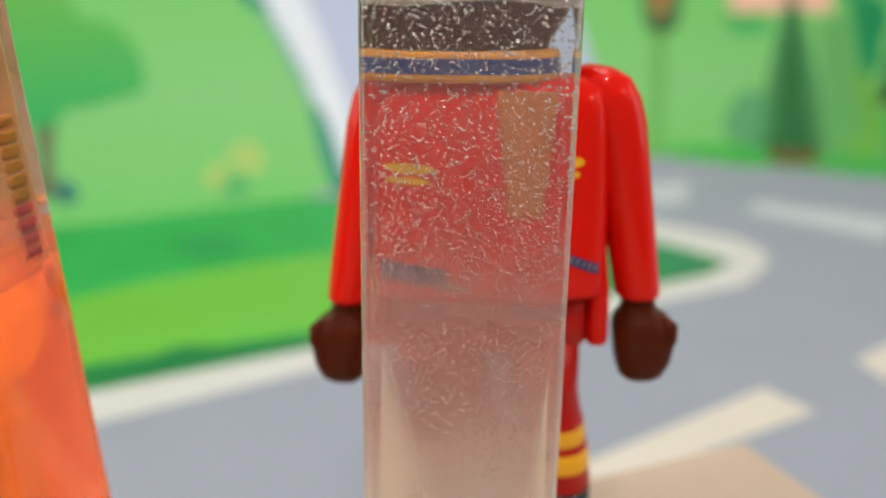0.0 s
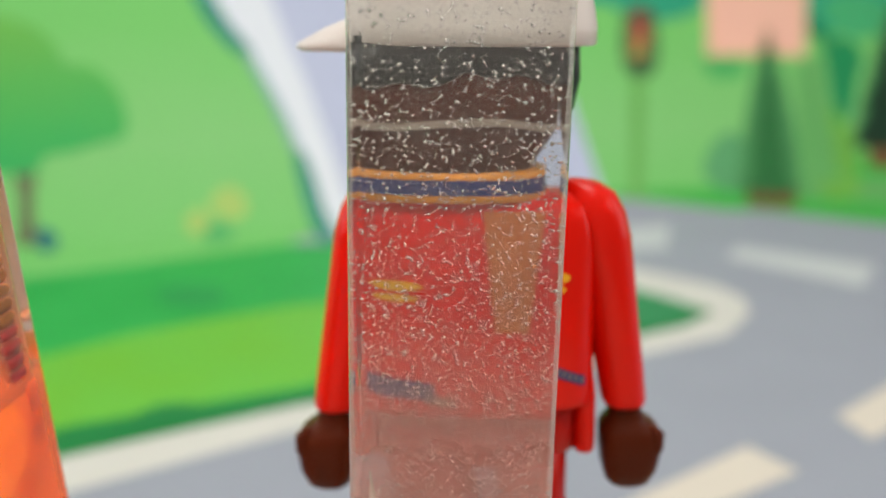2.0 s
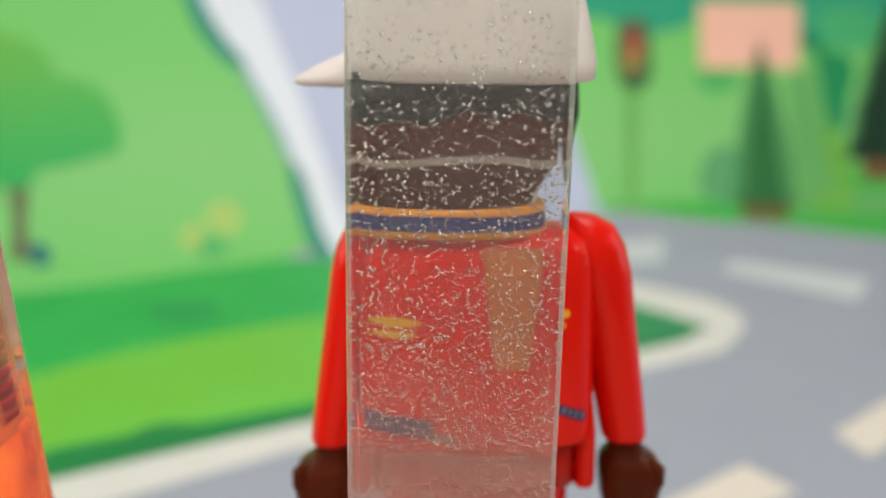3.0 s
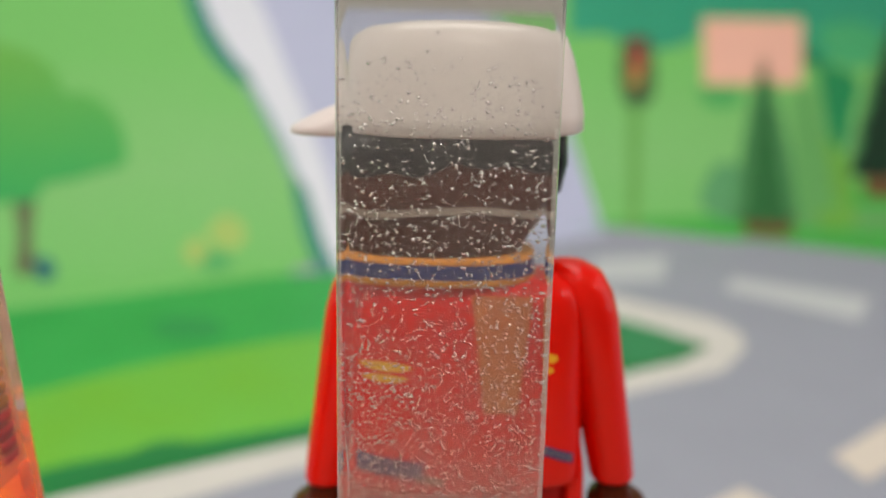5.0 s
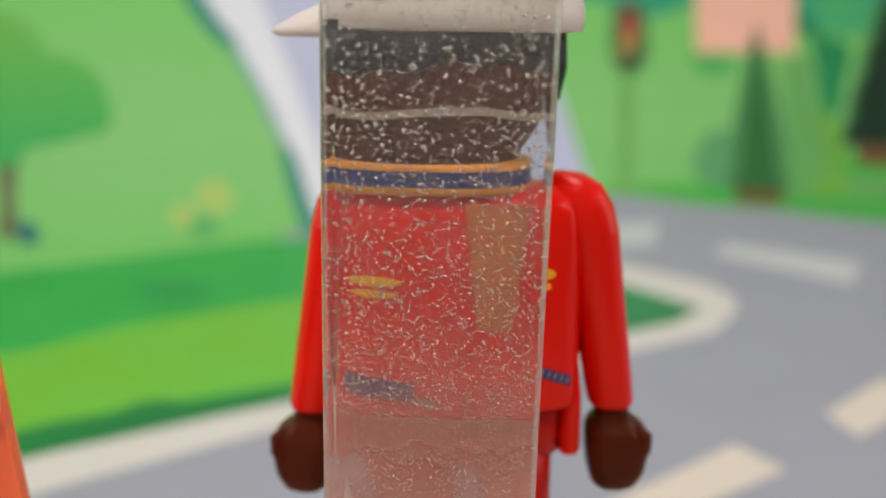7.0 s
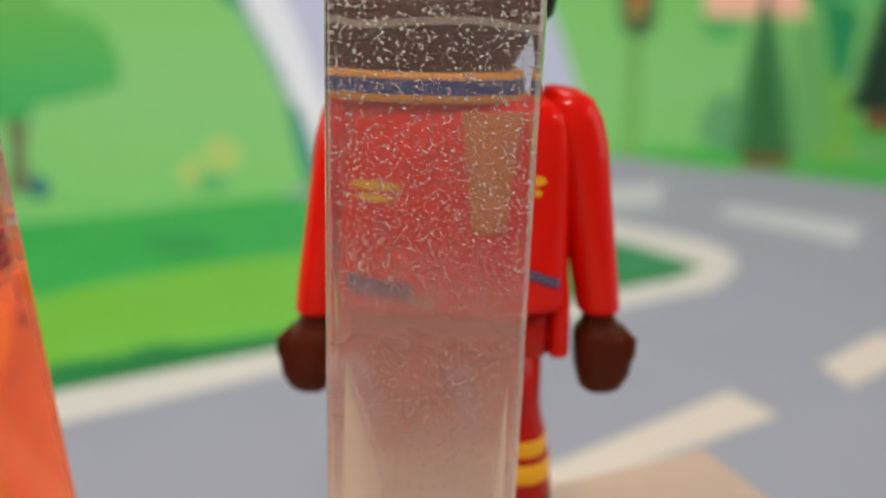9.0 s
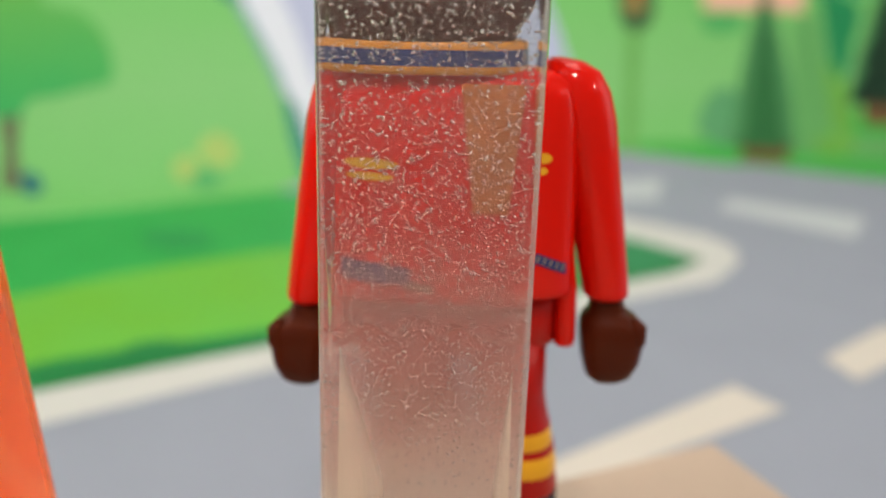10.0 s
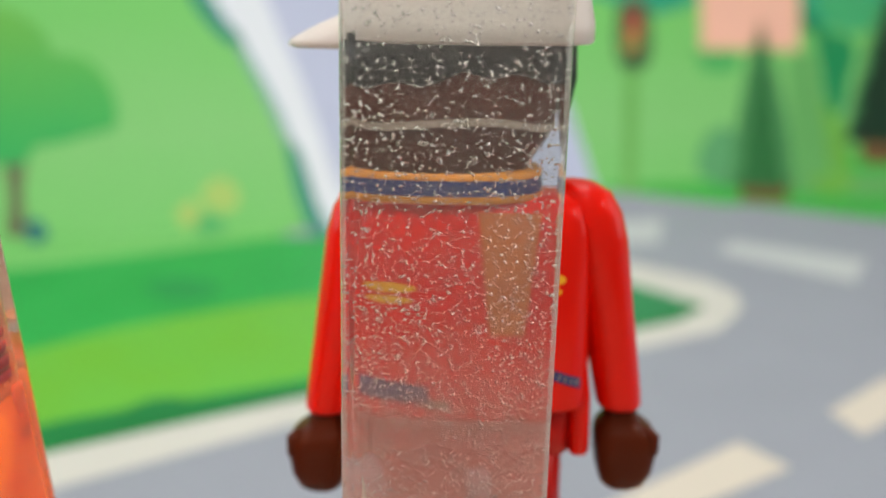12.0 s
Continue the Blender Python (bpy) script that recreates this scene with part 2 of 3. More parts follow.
def box(bm, x0, x1, y0, y1, z0, z1, mat=0, bevel=0.0):
    verts = bmesh.ops.create_cube(bm, size=1)["verts"]
    for v in verts:
        v.co = Vector(((x0 + x1) / 2 + v.co.x * (x1 - x0), (y0 + y1) / 2 + v.co.y * (y1 - y0), (z0 + z1) / 2 + v.co.z * (z1 - z0)))
    faces = {f for v in verts for f in v.link_faces}
    for f in faces:
        f.material_index = mat
    if bevel:
        bmesh.ops.bevel(bm, geom=list({e for v in verts for e in v.link_edges}), offset=bevel, segments=2, affect="EDGES")
    return bm


def ring(cx, cy, z, rx, ry, power=2.0, n=32):
    """A rounded-rectangle ring; power 2 is an ellipse, higher is squarer."""
    pts = []
    for k in range(n):
        a = 2 * math.pi * (k + 0.5) / n
        c, s = math.cos(a), math.sin(a)
        pts.append((cx + rx * math.copysign(abs(c) ** (2 / power), c), cy + ry * math.copysign(abs(s) ** (2 / power), s), z))
    return pts


def loft(bm, rings, mat=0, caps=True):
    """Skins a stack of rings; mat is one index, or one for each step."""
    rows = [[bm.verts.new(p) for p in r] for r in rings]
    n = len(rows[0])
    for i, (a, b) in enumerate(zip(rows, rows[1:])):
        for k in range(n):
            f = bm.faces.new((a[k], a[(k + 1) % n], b[(k + 1) % n], b[k]))
            f.material_index = mat if isinstance(mat, int) else mat[i]
    if caps:
        for r, i in ((rows[0], 0), (rows[-1], -1)):
            f = bm.faces.new(r)
            f.material_index = mat if isinstance(mat, int) else mat[i]
    return bm


def corner_ring(cx, cy, z, hx, hy, r, seg=7, flat=3):
    """A square ring with rounded corners of radius r."""
    pts = []
    for q, (sx, sy) in enumerate(((1, 1), (-1, 1), (-1, -1), (1, -1))):
        for k in range(seg + 1):
            a = math.pi / 2 * (q + k / seg)
            pts.append((cx + sx * (hx - r) + r * math.cos(a), cy + sy * (hy - r) + r * math.sin(a), z))
    return pts


# ---- the room: table, walls, ceiling ----
table = new("table")
table.matrix_world = pose(0, 0, 0, 0, 0, 18.5)
tagged(table, "brown wooden table under the printed play mat", "table")
bm = bmesh.new()
box(bm, -85, 135, -40, 125, -10.5, -7.55, bevel=0.4)
part("tabletop", bm, TABLE, table)
for sx in (-78, 128):
    for sy in (-33, 118):
        bm = bmesh.new()
        box(bm, sx - 3, sx + 3, sy - 3, sy + 3, -82, -10.5, bevel=0.4)
        part("leg", bm, TABLE, table)
# floor, ceiling and walls are out of view, added for bounced light and reflections
for name, (x0, x1, y0, y1, z0, z1), mat in (
        ("floor", (-185, 205, -205, 240, -87, -82), FLOORING), ("ceiling", (-185, 205, -205, 240, 175, 180), CEILING_PAINT),
        ("wall_north", (-185, 205, 230, 240, -82, 175), WALL_PAINT), ("wall_south", (-185, 205, -205, -195, -82, 175), WALL_PAINT),
        ("wall_east", (195, 205, -195, 230, -82, 175), WALL_PAINT), ("wall_west", (-185, -175, -195, 230, -82, 175), WALL_PAINT)):
    bm = bmesh.new()
    box(bm, x0, x1, y0, y1, z0, z1)
    tagged(part(name, bm, mat), "plain painted " + name.split("_")[0] + " of the room", name.split("_")[0], kind="structure")

# ---- the low wooden stand that carries the toy and the glasses ----
STAND_TOP = -1.2
stand = new("wooden_stand")
stand.matrix_world = pose(0.0695, 0.0545, 0, 0, 0, 25)
tagged(stand, "low pale beige wooden stand under the toy and glasses", "stand")
bm = bmesh.new()
box(bm, -26, 0, -24, 0, STAND_TOP - 0.9, STAND_TOP, bevel=0.08)
part("top_board", bm, BEECH, stand)
for x0, x1, y0, y1 in ((-25.5, -24.6, -23.5, -0.5), (-1.4, -0.5, -23.5, -0.5), (-24.6, -1.4, -1.4, -0.5)):
    bm = bmesh.new()
    box(bm, x0, x1, y0, y1, -7.1, STAND_TOP - 0.9, bevel=0.05)
    part("side_board", bm, BEECH, stand)

# ---- three lamps over the set; added fill: overhead, both sides, behind the camera ----
for x, y, z in ((-0.62, -0.30, 0.62), (0.06, -0.42, 0.68), (0.74, -0.30, 0.62)):
    area_lamp("lamp_light", (x, y, z), (0.0, 0.06, 0.05), 0.07, 0.07, LAMP_WATTS, (1.0, 0.92, 0.82))
area_lamp("top_fill_light", (0.0, 0.60, 1.70), (0.1, 0.6, 0), 1.2, 1.2, TOP_FILL_WATTS * 1.5, (1.0, 0.96, 0.90))
area_lamp("side_fill_light", (1.75, 0.40, 0.55), (0.2, 0.4, 0.0), 1.3, 1.3, SIDE_WATTS * 1.3, (0.95, 0.97, 1.0))
area_lamp("side_fill_light", (-1.6, 0.30, 0.55), (0.1, 0.4, 0.0), 1.3, 1.3, SIDE_WATTS * 2.2, (0.95, 0.97, 1.0))
area_lamp("rear_fill_light", (-0.9, -1.9, 0.7), (0, 0.1, 0.05), 1.2, 1.3, REAR_FILL_WATTS, (0.94, 0.96, 1.0))

# ---- the printed play mat, bent up behind the toys ----
BEND, LEANING, MAT_TURN, MAT_Z = 58.5, radians(58), radians(18.5), -7.3


def on_mat(u, v, lift):
    """The place on the mat at u across and v along it, lift above the sheet."""
    s = max(0.0, v - BEND)
    w = min(v, BEND) + s * math.sin(LEANING) - (lift * math.cos(LEANING) if s else 0)
    z = MAT_Z + (s * math.cos(LEANING) + lift * math.sin(LEANING) if s else lift)
    return Vector((u * math.cos(MAT_TURN) - w * math.sin(MAT_TURN), u * math.sin(MAT_TURN) + w * math.cos(MAT_TURN), z))


def smooth_outline(points, steps=6):
    """A closed, rounded outline through a few points."""
    out, n = [], len(points)
    for i in range(n):
        p0, p1, p2, p3 = (Vector(points[(i + k) % n]) for k in (-1, 0, 1, 2))
        for s in range(steps):
            t = s / steps
            out.append(0.5 * ((2 * p1) + (p2 - p0) * t + (2 * p0 - 5 * p1 + 4 * p2 - p3) * t * t + (3 * p1 - p0 - 3 * p2 + p3) * t ** 3))
    return [tuple(p) for p in out]


mat_thing = new("play_mat")
tagged(mat_thing, "printed cartoon play mat with roads and green hills", "play mat")


def printed(name, outline, mat, layer, round_steps=0, label=""):
    """One printed shape, laid on the mat and bent with it."""
    pts = smooth_outline(outline, round_steps) if round_steps else outline
    b = bmesh.new()
    b.faces.new([b.verts.new((u, v, 0)) for u, v in pts])
    bmesh.ops.triangulate(b, faces=b.faces)
    bmesh.ops.bisect_plane(b, geom=b.verts[:] + b.edges[:] + b.faces[:], plane_co=(0, BEND, 0), plane_no=(0, 1, 0))
    for spot, way in (((-79.8, 0, 0), (-1, 0, 0)), ((129.8, 0, 0), (1, 0, 0)), ((0, -29.8, 0), (0, -1, 0)), ((0, BEND + 69.8, 0), (0, 1, 0))):
        bmesh.ops.bisect_plane(b, geom=b.verts[:] + b.edges[:] + b.faces[:], plane_co=spot, plane_no=way, clear_outer=True)
    for v in b.verts:
        v.co = on_mat(v.co.x, v.co.y, 0.012 * layer)
    return part(name, b, mat, mat_thing, label)


bm = bmesh.new()
runs = (-30, BEND, BEND + 70)
top = [[bm.verts.new(on_mat(u, v, 0)) for u in (-80, 130)] for v in runs]
low = [[bm.verts.new(on_mat(u, v, -0.2)) for u in (-80, 130)] for v in runs]
for a, b2 in ((0, 1), (1, 2)):
    bm.faces.new((top[a][0], top[a][1], top[b2][1], top[b2][0]))
    bm.faces.new((low[a][0], low[b2][0], low[b2][1], low[a][1]))
    for s in (0, 1):
        bm.faces.new((top[a][s], top[b2][s], low[b2][s], low[a][s]))
for e in (0, 2):
    bm.faces.new((top[e][0], top[e][1], low[e][1], low[e][0]))
part("sheet", bm, SHEET, mat_thing)

# the standing part: light fields, the far road, the woods on the hilltop
printed("printed_field", [(-88.7, 58.5), (-64.1, 50.7), (-38.9, 42), (-17.4, 47.1), (-10.9, 48.9), (1.4, 53.9), (3.6, 58.1), (-7.3, 56.1), (-16.4, 53.9), (-43.7, 60.9), (-65.6, 64.2)], FIELD, 1)
printed("printed_field", [(-65.6, 64.2), (-43.7, 60.9), (-16.4, 53.9), (-7.3, 56.1), (3.6, 58.1), (16, 62.5), (34.7, 61.4), (50.7, 57.8), (57.9, 51.9), (76.6, 30.4), (100.8, 14.6), (190, 107.3), (190, 150), (190, 150), (190, 150), (181.4, 150), (86.3, 150), (24.3, 150), (-19.2, 150), (-51.5, 150), (-76.4, 150), (-60.5, 113.8), (-51.4, 73.6)], FIELD, 1)
printed("printed_lawn_edge", [(31.8, 61.8), (39.3, 60.9), (50.7, 57.8), (56.8, 50.7), (78.3, 29.4), (133, 64.1), (81.5, 67.1), (71.1, 66.5), (63.9, 64.3), (54.5, 61.7), (41.3, 62.2)], material("printed_grass_edge", (0.07, 0.43, 0.055), 0.5, second=(0.045, 0.40, 0.075)), 2)
printed("printed_far_road", [(-3.9, 105.5), (1.7, 85.7), (4.9, 69.4), (5.8, 59.5), (6.3, 56.9), (11.3, 57.3), (34.5, 60.3), (35.5, 67.8), (37.5, 82.3), (39.6, 108.8), (40.3, 140.7), (25.4, 150), (-12.5, 150)], LAVENDER, 2)
printed("printed_wood", [(60.9, 143.4), (44.1, 97.6), (49.4, 98.4), (51.8, 95.9), (55.2, 94.0), (60.3, 95.5), (65.5, 98.8), (75.9, 102.1), (81.0, 96.0), (79.2, 90.2), (85.0, 93.1), (92.2, 96.2), (102.1, 99.5), (134.7, 117.4), (186.7, 176.7)], SEAGREEN, 3)
printed("printed_bush", [(85.0, 99.2), (92.7, 102.9), (96.9, 100.6), (94.4, 94.7), (87.6, 90.5), (82.8, 91.3)], BRIGHT_BUSH, 4, 4)
printed("printed_bush", [(81.0, 95.7), (78.2, 88.5), (75.0, 82.2), (71.8, 76.0), (70.8, 72.2), (73.6, 74.3), (77.9, 79.7), (83.3, 86.0), (83.7, 89.5), (81.5, 90.5)], DEEP_BUSH, 5, 4)
printed("printed_grass_patch", [(70.5, 83.6), (76.6, 86.4), (69.2, 71.9), (63.8, 62.5), (73.1, 61.4), (92.8, 87.3), (103.0, 87.3), (77.8, 57.5), (57.3, 59.5), (63.7, 71.0)], HAZY_GRASS, 2)
printed("printed_grass_patch", [(70.6, 74.9), (67.3, 68.8), (64.4, 63.4), (66.3, 62.4), (70.7, 69.6), (71.2, 72.3)], YELLOW_GRASS, 3, 4)
printed("printed_grass_patch", [(60.7, 61.4), (63.5, 62.3), (66.2, 61.7), (64.3, 59.5), (60.8, 59.1)], YELLOW_GRASS, 3, 4)
printed("printed_grass_patch", [(59.0, 86.8), (64.2, 86.2), (62.0, 82.0), (58.3, 81.1), (57.1, 82.4)], LEAF_PATCH, 3, 4)
printed("printed_board_rim", [(67.1, 103.1), (85.1, 103.4), (73.9, 85.6), (58.6, 85.8)], BOARD_RIM, 4)
printed("printed_board", [(67.3, 102.2), (83.9, 102.4), (74.0, 86.7), (59.8, 86.9)], PINK, 5)
printed("printed_pole", [(46.5, 82.2), (48.3, 82.2), (38.6, 60.6), (37.3, 60.9)], POLE_GREEN, 4)
printed("printed_traffic_light", [(50.9, 95.3), (53.4, 97.6), (55.7, 97.4), (55.0, 93.6), (52.2, 86.6), (50.0, 83.0), (47.2, 81.4), (46.1, 83.0), (47.3, 87.7)], SIGNAL_GREY, 6, 3)
printed("printed_signal", [(54.4, 94.7), (53.4, 93.3), (52.1, 92.7), (51.4, 93.3), (51.5, 94.7), (52.5, 96.1), (53.8, 96.7), (54.6, 96.1)], SIGNAL_RED, 7, 2)
printed("printed_signal", [(52.9, 90.9), (51.9, 89.6), (50.6, 89.0), (49.8, 89.6), (49.9, 90.9), (50.9, 92.2), (52.2, 92.7), (53.0, 92.2)], SIGNAL_ORANGE, 7, 2)
printed("printed_signal", [(50.7, 87.1), (49.8, 86.0), (48.7, 85.5), (48.0, 86.0), (48.2, 87.1), (49.0, 88.3), (50.1, 88.8), (50.8, 88.3)], SIGNAL_AMBER, 7, 2)
printed("printed_signal", [(49.3, 83.7), (48.6, 82.9), (47.7, 82.5), (47.2, 82.9), (47.2, 83.7), (47.9, 84.6), (48.8, 84.9), (49.3, 84.6)], SIGNAL_BLACK, 7, 2)
printed("printed_bush", [(47.4, 64.0), (50.6, 68.5), (53.8, 70.7), (55.2, 69.4), (52.2, 62.9), (49.0, 61.2)], GREY_BUSH, 4, 4)
printed("printed_fir_haze", [(72.1, 93.3), (64.0, 82.5), (57.1, 72.4), (49.8, 61.1), (53.2, 59.8), (57.5, 59.8), (63.4, 71.1), (67.8, 81.8)], FIR_SOFT, 5)
printed("printed_fir", [(50.9, 60.9), (54.4, 65.4), (54.2, 65.8), (57.8, 70.8), (57.8, 71.2), (61.7, 76.7), (61.7, 77.2), (66.0, 83.4), (66.1, 83.9), (70.7, 90.8), (71.1, 91.3), (70.7, 90.8), (67.5, 83.7), (67.1, 83.3), (64.3, 76.9), (63.9, 76.5), (61.5, 70.8), (60.9, 70.4), (58.8, 65.2), (58.2, 64.9), (56.5, 60.1)], FIR, 7)
printed("printed_trunk", [(51.6, 61.9), (57.5, 61.2), (55.4, 58.2), (50.2, 59.0)], TRUNK, 6)
printed("printed_fir_haze", [(110.7, 112.2), (89.4, 90.9), (74.5, 74.4), (68.9, 67.4), (76.7, 66.2), (99.1, 90.2)], FIR_SOFT, 6)
printed("printed_fir", [(69.0, 67.4), (76.4, 74.5), (75.9, 75.0), (84.2, 83.2), (83.9, 83.7), (93.3, 93.3), (93.2, 93.9), (104.0, 105.3), (104.2, 106.0), (116.8, 119.6), (117.5, 120.5), (116.8, 119.6), (109.6, 105.8), (108.7, 105.1), (102.8, 93.4), (101.9, 92.8), (97.1, 82.7), (96.0, 82.2), (92.1, 73.4), (90.9, 73.0), (87.7, 65.3)], FIR_DARK, 8)
printed("printed_trunk", [(71.8, 68.1), (85.8, 66.7), (81.7, 62.4), (68.9, 63.8)], TRUNK, 7)
printed("printed_road_edge", [(-4.3, 110.8), (2.8, 111.3), (4.7, 100.2), (6.0, 88.6), (7.1, 81.6), (8.3, 68.6), (9.4, 56.5), (6.7, 55.2), (6.2, 63.1), (5.1, 70.9), (3.5, 79.1), (1.3, 88.5), (-1.1, 96.7)], SNOW, 3)
printed("printed_hedge", [(-5.3, 109.2), (-3.6, 109.4), (-1.9, 97.9), (-0.2, 92.3), (1.5, 88.6), (1.8, 86.7), (0.3, 86.9), (-1.8, 90.9), (-3.7, 97.0)], TEAL, 4, 3)
printed("printed_hedge", [(4.5, 70.3), (5.5, 69.6), (6.0, 65.5), (6.4, 61.0), (7.1, 57.4), (5.9, 55.4), (5.1, 59.2), (4.6, 63.8)], TEAL, 4, 3)
printed("printed_hedge_gap", [(1.5, 88.4), (3.3, 80.8), (4.5, 75.1), (5.2, 69.7), (4.5, 69.4), (3.7, 74.3), (2.3, 80.8), (0.8, 86.9)], SLATE, 4)
printed("printed_tree_crown", [(-28.8, 70.5), (-33.6, 97.3), (-27.3, 95.0), (-22.8, 93.3), (-20.2, 91.4), (-18.2, 88.2), (-17.3, 85.0), (-15.2, 84.8), (-13.1, 82.8), (-11.7, 79.5), (-11.0, 75.5), (-11.3, 73.0), (-13.4, 72.1), (-15.7, 71.1), (-17.9, 70.5), (-18.4, 68.7), (-20.6, 68.4)], CROWN, 5, 4)
printed("printed_tree_trunk", [(-20.3, 69.3), (-18.6, 69.2), (-18.3, 64.1), (-17.7, 60.2), (-18.2, 59.3), (-19.2, 59.9), (-19.4, 64.2)], BARK, 4, 3)
printed("printed_root_bush", [(-17.8, 60.9), (-17.0, 61.3), (-16.2, 60.2), (-16.2, 58.9), (-17.3, 58.7)], ROOT_BUSH, 5, 4)
printed("printed_flower", [(-3.7, 63.9), (-2.0, 65.6), (-0.6, 64.0), (-0.7, 61.8), (-2.2, 61.0), (-3.4, 62.2)], FLOWER, 3, 4)
printed("printed_flower", [(-5.9, 61.5), (-4.6, 62.8), (-3.8, 61.3), (-4.3, 59.9), (-5.5, 59.6)], FLOWER, 3, 4)
printed("printed_flower_leaf", [(-4.3, 60.3), (-2.6, 60.8), (-2.0, 59.1), (-3.8, 58.0)], LEAF_PATCH, 3, 4)

# the lying part: verge, kerb line, road marks
printed("printed_green_island", [(-81.4, 60.6), (-60.7, 56.6), (-35.7, 48.4), (-15.7, 51.5), (-9, 53.1), (2.3, 56), (12.1, 54.4), (18.1, 48.2), (23, 41.1), (25.5, 36.5), (26.6, 34.2), (27, 31.8), (24.2, 30.3), (21.7, 29.7), (13.6, 27.9), (5.3, 26.8), (0, 25.6), (-5.7, 24.6), (-9.9, 23.6), (-23, 19.3), (-46.4, 11.2), (-101.2, 42.2)], MIDGREEN, 2)
printed("printed_lime_strip", [(-94.7, 52.9), (-63.6, 40.9), (-33.6, 29.4), (-12.9, 35.1), (-8.7, 37.4), (0.6, 39.9), (10, 40.6), (17.9, 36.9), (21.2, 33.4), (18.6, 32), (11.2, 30.6), (0.2, 27.1), (-6.3, 26.2), (-10.4, 25.7), (-26.5, 19.8)], LIME, 3)
printed("printed_dark_verge", [(-10.7, 25.4), (-6.4, 26.1), (-0, 26.6), (7.4, 27.7), (15, 29.3), (22, 31), (26.5, 31.8), (26.8, 33.6), (25.5, 36.3), (27.7, 31.6), (24.5, 29.8), (21.5, 29.2), (13.9, 27.2), (5.2, 25.8), (-0.2, 25), (-6.1, 23.7), (-10.3, 22.7), (-23.3, 18.5), (-24.3, 20.5)], DARKGREEN, 4)
printed("printed_island_tip", [(21.7, 29.7), (24.2, 30.3), (27, 31.8), (26.6, 34.2), (25.5, 36.5), (24, 39), (19.6, 37.3), (17.8, 31.7)], material("printed_island_green", (0.03, 0.24, 0.09), 0.5), 5)
printed("printed_verge_tuft", [(-7.9, 45.1), (-6.9, 46.6), (-4.9, 46.6), (-3.5, 45.3), (-3.1, 43), (-3.7, 41.5), (-5.7, 41.4), (-7.3, 43.2)], material("printed_tuft_green", (0.02, 0.30, 0.07), 0.5), 4, 4)
printed("printed_verge_tuft", [(-8.2, 25.2), (-6.8, 26.7), (-5.1, 26.4), (-4.4, 25.4), (-5.5, 24.7)], DARKGREEN, 5, 4)
printed("printed_kerb_line", [(-10.6, 23), (-6, 23.8), (-0.2, 25.1), (5.8, 25.7), (13.9, 27.3), (21.5, 29.2), (24.5, 30), (27, 31.8), (26.7, 34.3), (25.6, 36.6), (23.5, 40.3), (26, 45.1), (28.1, 41.6), (31.3, 36.7), (31.5, 33.6), (29.9, 30.7), (26, 27.6), (19.9, 26.4), (13.7, 24.6), (5.3, 22.8), (-0.5, 22.4), (-9.7, 19.7), (-20.9, 15.4), (-23.1, 19)], KERB, 1)
printed("printed_road_dash", [(18.7, 15.6), (19.5, 13.1), (8.2, 10.2), (5.8, 9.6), (4.6, 12), (8.5, 12)], LINE, 2)
printed("printed_road_dash", [(36.5, 42.8), (39.6, 45.8), (46.8, 38), (41.4, 33.4)], FAR_LINE, 1)
printed("printed_road_dash", [(30.7, 54.5), (38.2, 54.2), (33.2, 46.5), (26.8, 47.4)], FAR_LINE, 1)
printed("printed_road_dash", [(24.8, 17), (30.7, 19.5), (32.4, 17.5), (24.6, 14.6)], LINE, 1)
printed("printed_road_dash", [(-2, 11.3), (-0.6, 11.2), (0.1, 9.8), (-7.3, 7.1), (-8.7, 9)], LINE, 1)


# ---- the toy figure ----
def torso_half(z):
    k = min(1, max(0, (z - 4.9) / 3.6))
    return 1.88 - 0.12 * k, 0.88 - 0.08 * k


def torso_front(x, z, lift=0.012):
    hx, hy = torso_half(z)
    q = min(0.999, abs((x - 0.53) / hx))
    return -hy * (1 - q ** 4.0) ** (1 / 4.0) - lift


def decal(bm, corners, mat, lift=0.02, nx=10, nz=4, lens=False):
    """A painted field on the chest; corners as (x, z) from low left, counterclockwise."""
    a, b, c, d = (Vector(p) for p in corners)
    grid = []
    for j in range(nz + 1):
        t = j / nz
        row = []
        for i in range(nx + 1):
            f = i / nx
            fat = (0.15 + 0.85 * math.sin(math.pi * f) ** 0.6) if lens else 1.0
            p = (a.lerp(d, 0.5 + (t - 0.5) * fat)).lerp(b.lerp(c, 0.5 + (t - 0.5) * fat), f)
            row.append(bm.verts.new((p.x, torso_front(p.x, p.y, lift), p.y)))
        grid.append(row)
    for j in range(nz):
        for i in range(nx):
            bm.faces.new((grid[j][i], grid[j][i + 1], grid[j + 1][i + 1], grid[j + 1][i])).material_index = mat


R_, RD, SK, WH, BK, NV, OR, YE, PA, TN = range(10)
bm = bmesh.new()
# jacket
rings = []
for z, grow in ((4.84, -0.06), (4.87, -0.02), (4.95, 0.0), (5.4, 0.0), (6.2, 0.0), (7.0, 0.0), (7.5, 0.0), (7.9, -0.03), (8.15, -0.12), (8.30, -0.36), (8.34, -0.7)):
    hx, hy = torso_half(z)
    rings.append(ring(0.53, 0, z, hx + grow, hy + grow * 0.7, 4.0, 48))
loft(bm, rings, R_)
